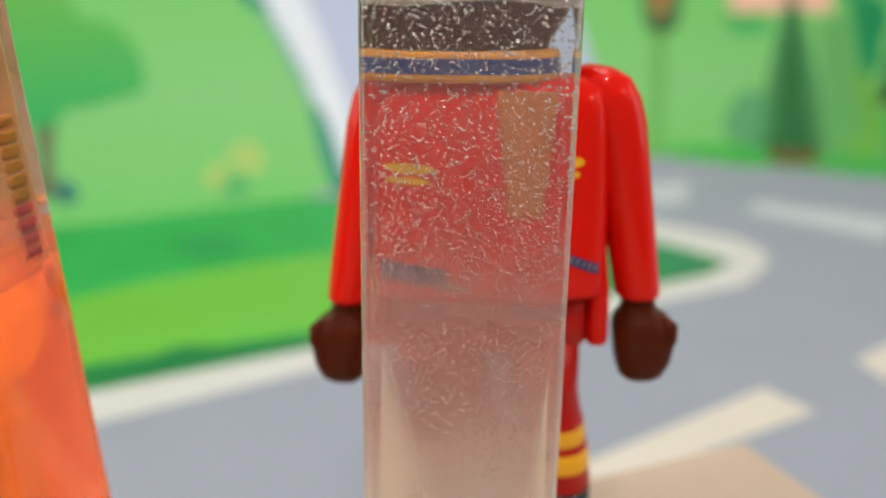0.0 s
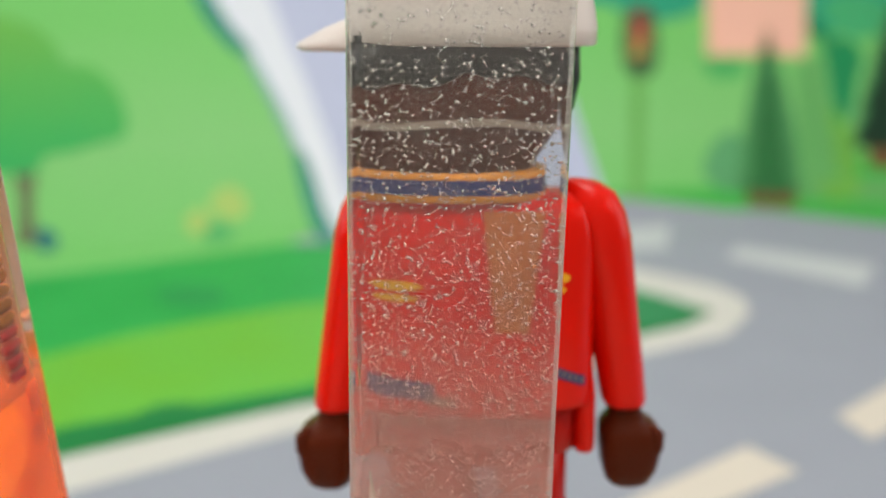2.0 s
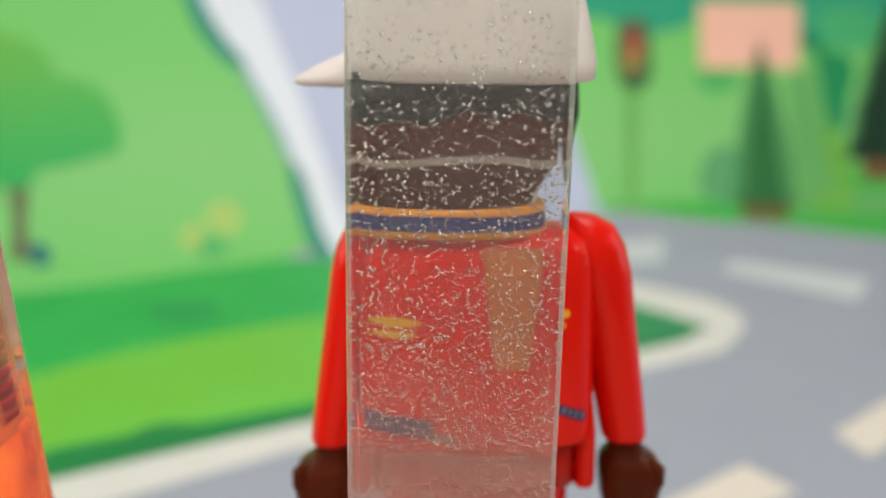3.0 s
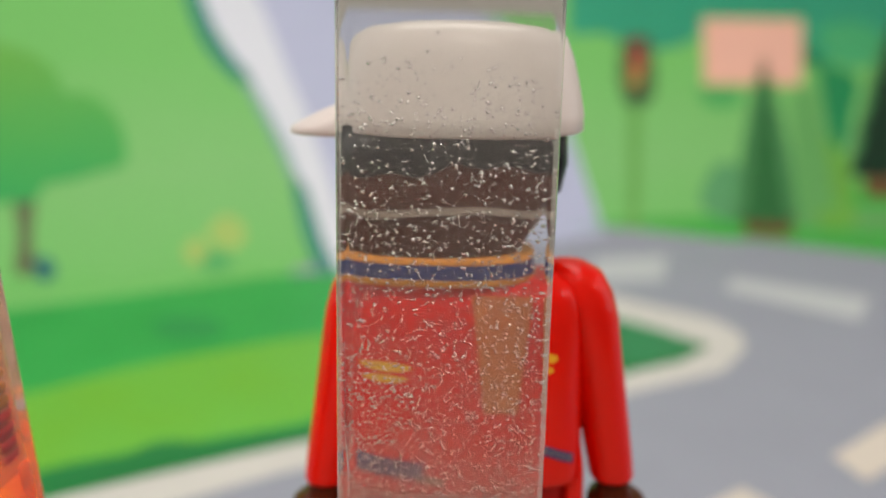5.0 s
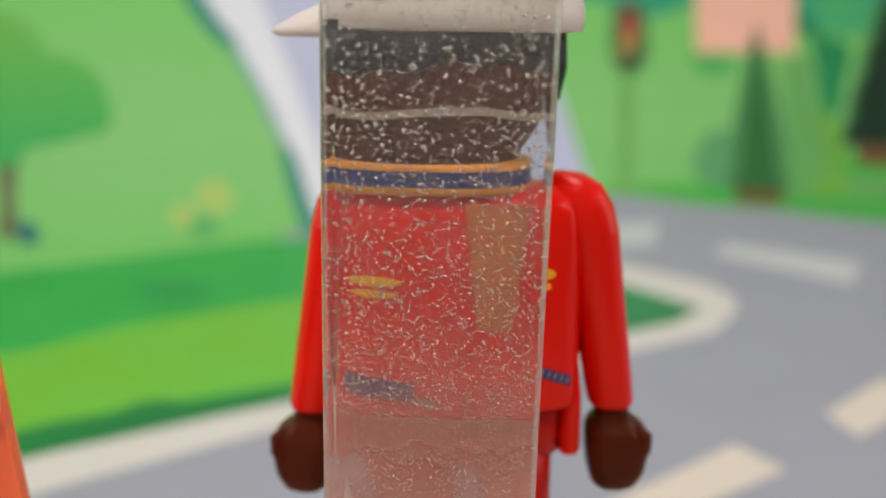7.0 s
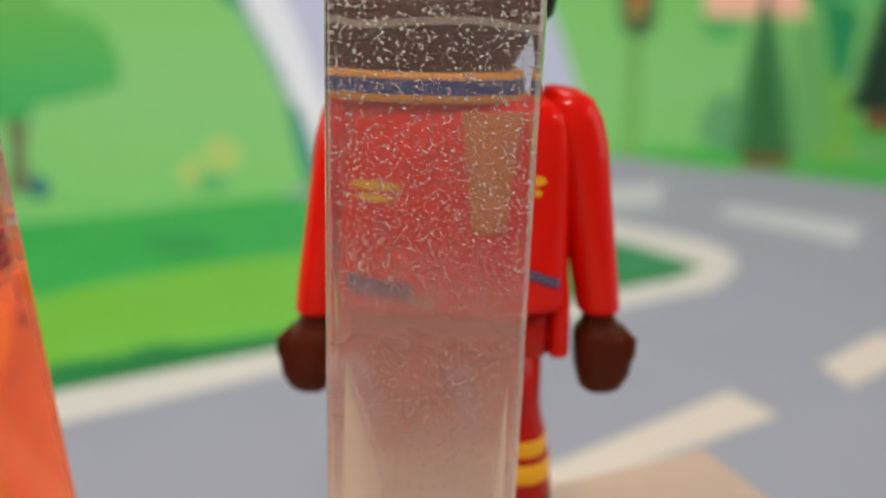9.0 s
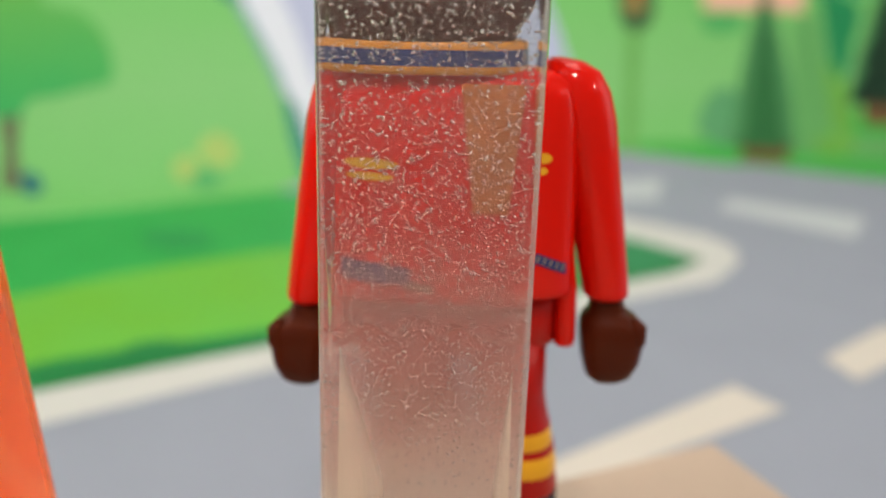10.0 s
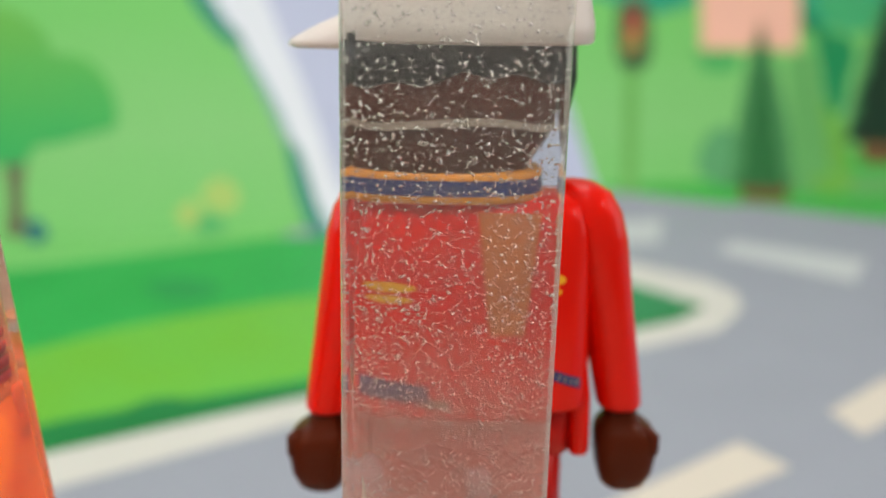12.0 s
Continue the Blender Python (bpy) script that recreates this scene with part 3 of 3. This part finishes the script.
# coat tails
for cx in (2.32, -1.26):
    loft(bm, [ring(cx, 0.05, 3.85, 0.13, 0.38, 3, 20), ring(cx, 0.05, 3.89, 0.18, 0.46, 3, 20), ring(cx, 0.05, 3.98, 0.20, 0.5, 3, 20), ring(cx - (cx - 0.53) * 0.02, 0.05, 4.9, 0.20, 0.55, 3, 20), ring(cx - (cx - 0.53) * 0.06, 0.05, 5.7, 0.16, 0.5, 3, 20)], R_)
# hips and legs
loft(bm, [ring(0.53, 0.08, 3.86, 1.58, 0.66, 3.5), ring(0.53, 0.08, 3.93, 1.66, 0.70, 3.5), ring(0.53, 0.06, 4.9, 1.68, 0.74, 3.5)], RD)
for s in (-1, 1):
    turn_in = 0.95 if s < 0 else 0.0
    steps = [(1.08, 1.13, 0.71, 0.72), (1.16, 1.13, 0.73, 0.74), (1.46, 1.11, 0.70, 0.72), (1.50, 1.11, 0.715, 0.73), (1.88, 1.08, 0.69, 0.72), (1.91, 1.07, 0.66, 0.69),
             (1.99, 1.06, 0.66, 0.69), (2.02, 1.05, 0.68, 0.70), (2.33, 1.02, 0.66, 0.69), (2.37, 1.01, 0.63, 0.67), (2.95, 0.94, 0.61, 0.66), (3.95, 0.86, 0.67, 0.70)]
    loft(bm, [ring(0.53 + s * (ox - turn_in * (3.9 - z) / 3), 0.05, z, rx, ry, 2.5) for z, ox, rx, ry in steps], [RD, RD, RD, YE, RD, RD, RD, YE, RD, RD, RD])
    loft(bm, [ring(0.53 + s * (1.14 - turn_in), -0.25, STAND_TOP, 0.72, 1.05, 2.8), ring(0.53 + s * (1.14 - turn_in), -0.25, STAND_TOP + 0.15, 0.76, 1.1, 2.8), ring(0.53 + s * (1.14 - turn_in), -0.2, STAND_TOP + 0.5, 0.75, 1.0, 2.6),
              ring(0.53 + s * (1.13 - turn_in), 0.02, 0.5, 0.74, 0.78, 2.5), ring(0.53 + s * (1.13 - turn_in), 0.05, 1.10, 0.73, 0.75, 2.5)], BK)
# arms and fists
for s in (-1, 1):
    arm = [(8.74, 1.46, 0.10), (8.69, 1.56, 0.28), (8.55, 1.68, 0.42), (8.25, 1.79, 0.49), (7.8, 1.91, 0.49), (7.0, 2.06, 0.45), (6.0, 2.23, 0.42), (5.2, 2.37, 0.395), (4.75, 2.44, 0.38), (4.67, 2.45, 0.365), (4.62, 2.45, 0.31)]
    up, low = (0.30, 0.0) if s > 0 else (0.10, -0.21)
    loft(bm, [ring(0.53 + s * ox, 0.05, z - 0.27 + up * max(0.0, (8.2 - z) / 3.5), r, r * 1.2, 2.3, 28) for z, ox, r in arm], R_)
    fist = [(4.76, 2.47, 0.24, 0.22), (4.52, 2.48, 0.29, 0.30), (4.42, 2.50, 0.31, 0.32), (4.33, 2.53, 0.42, 0.42), (4.22, 2.57, 0.50, 0.48), (4.08, 2.59, 0.525, 0.51), (3.85, 2.60, 0.52, 0.52), (3.55, 2.60, 0.475, 0.50), (3.30, 2.58, 0.38, 0.42), (3.18, 2.57, 0.24, 0.28), (3.14, 2.57, 0.08, 0.1)]
    loft(bm, [ring(0.53 + s * ox, 0.0, z + low, rx, ry, 3.0, 28) for z, ox, rx, ry in fist], SK)
    # thumb
    loft(bm, [ring(0.53 + s * 2.92, -0.30, 4.38 + low, 0.05, 0.06), ring(0.53 + s * 2.98, -0.32, 4.26 + low, 0.13, 0.14), ring(0.53 + s * 2.98, -0.34, 3.98 + low, 0.13, 0.14), ring(0.53 + s * 2.94, -0.34, 3.8 + low, 0.05, 0.06)], SK)
# collar, head, hair, cap: turned a little to the figure's right
loft(bm, [ring(-0.05, 0, z, 1.49 + d, 0.88 + d, 2.6, 40) for z, d in ((8.27, -0.04), (8.30, 0.0), (8.385, -0.01), (8.615, -0.03), (8.70, -0.03), (8.725, -0.10))], [OR, OR, NV, OR, OR])
loft(bm, [ring(-0.09, 0, 8.6, 1.30, 0.78, 2.4, 40), ring(-0.08, 0, 8.85, 1.35, 0.86, 2.4, 40), ring(-0.03, 0, 9.1, 1.46, 0.94, 2.5, 40), ring(0.02, 0, 9.4, 1.57, 1.0, 2.6, 40), ring(0.04, 0, 9.8, 1.62, 1.02, 2.6, 40),
          ring(0.06, 0, 10.3, 1.63, 1.04, 2.6, 40), ring(0.08, 0, 10.8, 1.6, 1.02, 2.6, 40)], SK)
# the black fringe under the cap, with an uneven lower rim
fringe = [ring(0.11, 0.0, 10.0, 1.62, 1.04, 2.6, 60), ring(0.11, 0.0, 10.04, 1.66, 1.09, 2.6, 60), ring(0.12, 0.0, 10.65, 1.66, 1.12, 2.6, 60)]
for step in (0, 1):
    fringe[step] = [(x, y, z + 0.06 * math.sin(2.1 * x + 0.5) + 0.05 * math.sin(7.3 * x) + 0.07 * (x > 0.2)) for x, y, z in fringe[step]]
loft(bm, fringe, BK)
loft(bm, [ring(1.79, 0.35, 9.45, 0.05, 0.18), ring(1.79, 0.35, 9.55, 0.15, 0.38), ring(1.81, 0.4, 10.0, 0.22, 0.6), ring(1.79, 0.4, 10.6, 0.2, 0.65)], BK)
# pale curved line across the lower face
line = []
for k in range(33):
    a = -2.95 + 2.7 * k / 32
    z = 9.45 + 0.05 * math.sin(0.9 + k * 0.36) - 0.03 * k / 32
    rx = 1.575 + (z - 9.45) * 0.15
    spot = (0.02 + (rx + 0.03) * math.copysign(abs(math.cos(a)) ** (2 / 2.6), math.cos(a)), 1.035 * math.copysign(abs(math.sin(a)) ** (2 / 2.6), math.sin(a)))
    line.append([bm.verts.new((spot[0], spot[1], z + dz)) for dz in (-0.055, 0.055)])
for p, q in zip(line, line[1:]):
    bm.faces.new((p[0], q[0], q[1], p[1])).material_index = PA
# cap with its peak
loft(bm, [ring(0.34, 0.05, 10.52, 1.80, 1.22, 2.5, 48), ring(0.34, 0.05, 10.56, 1.86, 1.28, 2.5, 48), ring(0.34, 0.05, 10.80, 1.86, 1.28, 2.5, 48), ring(0.33, 0.05, 11.2, 1.79, 1.26, 2.4, 48), ring(0.32, 0.05, 11.6, 1.70, 1.22, 2.4, 48),
          ring(0.30, 0.05, 11.9, 1.60, 1.15, 2.4, 48), ring(0.28, 0.05, 12.1, 1.46, 1.06, 2.4, 48), ring(0.26, 0.05, 12.22, 1.26, 0.9, 2.3, 48), ring(0.26, 0.05, 12.30, 0.85, 0.62, 2.2, 48), ring(0.26, 0.05, 12.32, 0.3, 0.22, 2, 48)], WH)
loft(bm, [ring(-0.92, 0.25, 10.40, 1.40, 0.60, 2.4, 40), ring(-0.92, 0.25, 10.44, 1.49, 0.69, 2.4, 40), ring(-0.90, 0.25, 10.53, 1.48, 0.7, 2.4, 40), ring(-0.72, 0.22, 10.76, 1.22, 0.66, 2.3, 40),
          ring(-0.35, 0.2, 11.0, 1.0, 0.6, 2.2, 40), ring(-0.1, 0.2, 11.4, 0.7, 0.5, 2, 40)], WH)
# painted chest: bars, panel, pocket zips
for x0, x1, zb in ((-1.12, -0.33, 6.93), (1.64, 1.90, 7.02)):
    decal(bm, ((x0, zb - 0.02), (x1, zb - 0.03), (x1, zb + 0.13), (x0, zb + 0.14)), YE, nx=16, lens=True)
    decal(bm, ((x0 + 0.04, zb - 0.19), (x1 - 0.06, zb - 0.20), (x1 - 0.06, zb - 0.08), (x0 + 0.04, zb - 0.07)), YE, nx=16, lens=True)
decal(bm, ((0.72, 6.28), (1.22, 6.28), (1.40, 8.16), (0.52, 8.16)), TN, nz=8)
decal(bm, ((-1.18, 5.20), (-0.16, 5.14), (-0.16, 5.42), (-1.18, 5.53)), NV)
decal(bm, ((-0.26, 5.09), (0.16, 5.03), (0.16, 5.14), (-0.26, 5.24)), PA, lift=0.014)
decal(bm, ((1.60, 5.51), (2.22, 5.25), (2.22, 5.42), (1.60, 5.68)), NV)
for k in range(6):
    x = 1.64 + k * 0.098
    z = 5.59 - (x - 1.60) * 0.42
    decal(bm, ((x, z - 0.05), (x + 0.035, z - 0.05), (x + 0.065, z + 0.05), (x + 0.03, z + 0.05)), PA, lift=0.035, nx=1, nz=1)
figure = part("toy_figure", bm, [RED, RED_DARK, SKIN, WHITE, BLACK, NAVY, ORANGE_PAINT, YELLOW_PAINT, PALE, TAN_PAINT], smooth=True)
tagged(figure, "red plastic toy figure with a white cap on a wooden stand", "toy figure")


# ---- square glasses with drinks ----
def flared(points, deep, flare):
    """Widens a ring towards the far side by the share flare."""
    return [(x * (1 + flare * (y / deep + 1) / 2), y, z) for x, y, z in points]


def square_glass(name, label, cx, cy, half, height, taper, inner_floor, level, turn, liquid_material, liquid_label, hollow_from=None, wall=0.05, slim=1.0, lean=0.0, corner=0.20, flare=0.0):
    """A square tumbler with a thick base; returns the Empty at its base and the function of its inner half width."""
    holder = new(name)
    holder.matrix_world = pose(cx * CM, cy * CM, STAND_TOP * CM + 0.0003, 0, lean, turn)
    tagged(holder, label, "glass")

    def outer(z):
        return half + taper * z

    def inner(z):
        return outer(z) - wall - 0.3 * max(0.0, 1 - (z - inner_floor) / 1.2) ** 2

    b = bmesh.new()
    prof = [(0.0, -0.10), (0.04, -0.03), (0.12, 0.0)] + [(height * k / 8, 0.0) for k in range(1, 8)] + [(height - 0.08, 0.0), (height - 0.02, -0.02), (height, -0.06)]
    loft(b, [flared(corner_ring(0, 0, z, outer(z) + d, outer(z) * slim + d, corner + d), outer(z) * slim, flare) for z, d in prof], 0)
    part("body", b, GLASS, holder, "clear thick-based glass", smooth=True)
    b = bmesh.new()
    zs = [inner_floor, inner_floor + 0.06, inner_floor + 0.2] + [inner_floor + 0.2 + (level - inner_floor - 0.2) * k / 9 for k in range(1, 10)]
    loft(b, [flared(corner_ring(0, 0, z, inner(z) - (0.12 if k == 0 else 0.03 if k == 1 else 0), inner(z) - outer(z) * (1 - slim) - (0.12 if k == 0 else 0.03 if k == 1 else 0), corner - wall * 0.6), outer(z) * slim, flare) for k, z in enumerate(zs)], 0)
    part("drink", b, liquid_material, holder, liquid_label, smooth=True)
    b = bmesh.new()
    loft(b, [flared(corner_ring(0, 0, z, inner(z), inner(z) - outer(z) * (1 - slim), corner - wall * 0.6), outer(z) * slim, flare) for z in ((hollow_from or level) + 0.004, (hollow_from or level) + 0.4, height - 0.2, height + 0.05)], 0)
    part("hollow", b, AIR_IN_GLASS, holder, smooth=True)
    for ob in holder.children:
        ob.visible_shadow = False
    return holder, inner


SLIM, FLARE = 0.34, 0.078
fizzy, fizzy_inner = square_glass("drinking_glass", "square clear glass of sparkling water full of bubbles", 0.085, -2.51, 1.406, 14.6, -0.0050, 1.0, 13.6, 0, WATER, "sparkling water", wall=0.08, slim=SLIM, lean=0.56, corner=0.16, flare=FLARE)

b = bmesh.new()
rings = []
for z, d in ((1.3, 0.08), (1.4, 0.04), (2.5, 0.03), (3.5, 0.03), (4.5, 0.03), (5.5, 0.03), (6.5, 0.03), (7.6, 0.05), (8.8, 0.1), (10.0, 0.3)):
    rings.append(flared(corner_ring(0.0, 0.05, z, fizzy_inner(z) - d, fizzy_inner(z) - 1.406 * (1 - SLIM) - d - 0.10, 0.10), 1.406 * SLIM, FLARE))
loft(b, rings, 0)
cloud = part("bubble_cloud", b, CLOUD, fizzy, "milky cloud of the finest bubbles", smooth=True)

# cream wedges along both side walls: refracted light painted in, thinning out inwards
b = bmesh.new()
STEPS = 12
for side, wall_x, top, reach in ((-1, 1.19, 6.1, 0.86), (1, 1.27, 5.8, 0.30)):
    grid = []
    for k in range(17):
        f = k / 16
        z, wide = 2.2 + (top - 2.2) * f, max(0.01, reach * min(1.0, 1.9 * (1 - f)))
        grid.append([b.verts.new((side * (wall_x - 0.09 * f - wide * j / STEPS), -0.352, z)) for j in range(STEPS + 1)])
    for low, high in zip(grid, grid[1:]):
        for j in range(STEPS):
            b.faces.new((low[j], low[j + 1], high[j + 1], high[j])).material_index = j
part("painted_wedge", b, [cloudy("painted_cream_glow", 0.056, 0.076, 0.80 * math.cos(math.pi / 2 * (step + 0.3) / STEPS) ** 1.3, (1.0, 0.87, 0.72), (1.0, 0.87, 0.72)) for step in range(STEPS)], fizzy, "cream wedges painted in for light bent by the glass").visible_shadow = False

# pale strips on the inner side walls: bright edge highlights of the glass painted in
b = bmesh.new()
for side in (-1, 1):
    rows = []
    for k in range(9):
        z = 1.4 + 10.6 * k / 8
        wide, deep = fizzy_inner(z) - 0.02, fizzy_inner(z) - 1.406 * (1 - SLIM) - 0.06
        rows.append([b.verts.new((side * wide * (1 + FLARE * (y / (1.406 * SLIM) + 1) / 2), y, z)) for y in (-deep, 0.0, deep)])
    for low, high in zip(rows, rows[1:]):
        for k in (0, 1):
            b.faces.new((low[k], low[k + 1], high[k + 1], high[k]))
part("painted_edge_strips", b, cloudy("painted_edge_light", 0.2, 0.3, 0.28, (0.80, 0.84, 0.74), (0.80, 0.84, 0.74)), fizzy, "pale strips painted in for the bright glass edges")

rng = np.random.default_rng(7)
COUNT = 9800
# finer and thicker towards the bottom, few near the surface
depth = rng.random(COUNT) ** 0.50
zc = 13.2 - depth * (13.2 - 4.0)
hw = np.array([fizzy_inner(z) for z in zc]) - 0.03
hy = hw - 1.406 * (1 - SLIM)
xs, ys = (rng.random(COUNT) * 2 - 1) * (hw - 0.04), (rng.random(COUNT) * 2 - 1) * hy
where = rng.random(COUNT)
# most cling to the front wall, some to the two side walls
ys = np.where(where < 0.55, -hy * (0.985 + 0.015 * rng.random(COUNT)), ys)
xs = np.where(where > 0.96, np.where(rng.random(COUNT) < 0.5, -1, 1) * hw * 0.992, xs)
ys = np.where(where > 0.96, np.clip(ys, -hy * 0.7, hy * 0.7), ys)
xs = xs * (1 + FLARE * (ys / (1.406 * SLIM) + 1) / 2)
rad = (0.0115 + 0.0150 * rng.random(COUNT) ** 2.2) * (1.10 - 0.45 * depth)
thin = rng.random(COUNT) < np.clip((zc - 4.2) / 1.2, 0.15, 1)
ball = bmesh.new()
bmesh.ops.create_icosphere(ball, subdivisions=2, radius=1)
bv = np.array([v.co[:] for v in ball.verts])
bf = np.array([[v.index for v in f.verts] for f in ball.faces])
ball.free()
keep = np.nonzero(thin)[0]
verts = (bv[None] * rad[keep, None, None] * np.array([1, 1, 0.95]) + np.stack([xs, ys, zc], -1)[keep, None]) * CM
faces = bf[None] + (np.arange(len(keep)) * len(bv))[:, None, None]
me = bpy.data.meshes.new("bubbles")
me.from_pydata(verts.reshape(-1, 3), [], faces.reshape(-1, 3))
me.polygons.foreach_set("use_smooth", np.ones(len(me.polygons), bool))
me.materials.append(BUBBLE)
bubbles = new("bubbles", me)
bubbles.parent = fizzy
tagged(bubbles, "tiny air bubbles in the water", kind="stuff")

ORANGE_DRINK = glassy("orange_drink", 0.93, (0.96, 0.46, 0.18), haze=0.5, haze_colour=(0.92, 0.26, 0.045))
AMBER_DRINK = glassy("amber_drink", 0.93, (0.95, 0.58, 0.36), haze=0.4, haze_colour=(0.66, 0.28, 0.10))
PEACH_DRINK = glassy("peach_drink", 0.93, (0.95, 0.72, 0.58), haze=0.17, haze_colour=(0.62, 0.42, 0.26))
orange_glass, orange_inner = square_glass("drinking_glass", "square clear glass filled with layered orange drink", -7.06, -2.8, 1.40, 14.2, -0.0432, 0.35, 6.8, 0, ORANGE_DRINK, "cloudy orange drink", 12.4, wall=0.2)
b = bmesh.new()
loft(b, [corner_ring(0, 0, z, orange_inner(z) - 0.005, orange_inner(z) - 0.005, 0.14) for z in (7.404, 7.8, 9.2, 11.2, 12.4)], 0)
part("drink", b, PEACH_DRINK, orange_glass, "pale peach upper layer of the drink", smooth=True)
b = bmesh.new()
loft(b, [corner_ring(0, 0, z, orange_inner(z) - 0.005, orange_inner(z) - 0.005, 0.14) for z in (6.802, 7.0, 7.2, 7.402)], 0)
part("drink", b, AMBER_DRINK, orange_glass, "amber middle layer of the drink", smooth=True)
for ob in orange_glass.children:
    ob.visible_shadow = False
BERRY = material("red_fruit_skin", (0.34, 0.016, 0.008), 0.4, vary=0.2, scale=300)
PULP = material("orange_pulp", (0.72, 0.40, 0.03), 0.5, vary=0.2, scale=200)
AMBER_PEEL = material("amber_peel", (0.36, 0.13, 0.02), 0.4, vary=0.2, scale=300)
RED_PULP = material("red_orange_pulp", (0.70, 0.10, 0.015), 0.45, vary=0.2, scale=200)
# thin fruit slices stacked along the wall, amber above and red below
pieces = [(0.77 + 0.006 * k, 0.40 + 0.012 * k, 9.0 - 0.21 * k, 0.06 + 0.003 * k, 0.20, 0.075 + 0.01 * (k % 3), BERRY if k > 5 else AMBER_PEEL) for k in range(10)]
pieces.append((0.86, 0.74, 6.45, 0.07, 0.16, 0.42, RED_PULP))
for x, y, z, rx, ry, rz, skin in pieces:
    b = bmesh.new()
    bmesh.ops.create_icosphere(b, subdivisions=3, radius=1)
    for v in b.verts:
        k = 1 + 0.12 * math.sin(5 * v.co.x + 7 * v.co.z + z * 3)
        v.co = Vector([math.copysign(abs(c) ** 0.5, c) for c in v.co])
        v.co = Vector((x + v.co.x * rx * k, y + v.co.y * ry * k, z + v.co.z * rz * k))
    part("fruit_piece", b, skin, orange_glass, "thin slice of fruit" if skin is not RED_PULP else "red-orange piece of pulp", smooth=True)
b = bmesh.new()
loft(b, [ring(0, 0, -0.12, 0.80, 0.80, 2, 28), ring(0, 0, -0.09, 0.86, 0.86, 2, 28), ring(0, 0, 0.09, 0.86, 0.86, 2, 28), ring(0, 0, 0.12, 0.80, 0.80, 2, 28)], 0)
bmesh.ops.transform(b, matrix=pose(0.15, -0.05, 6.1, 62, 0, 60), verts=b.verts)
part("fruit_slice", b, PULP, orange_glass, "yellow-orange slice of fruit", smooth=False)
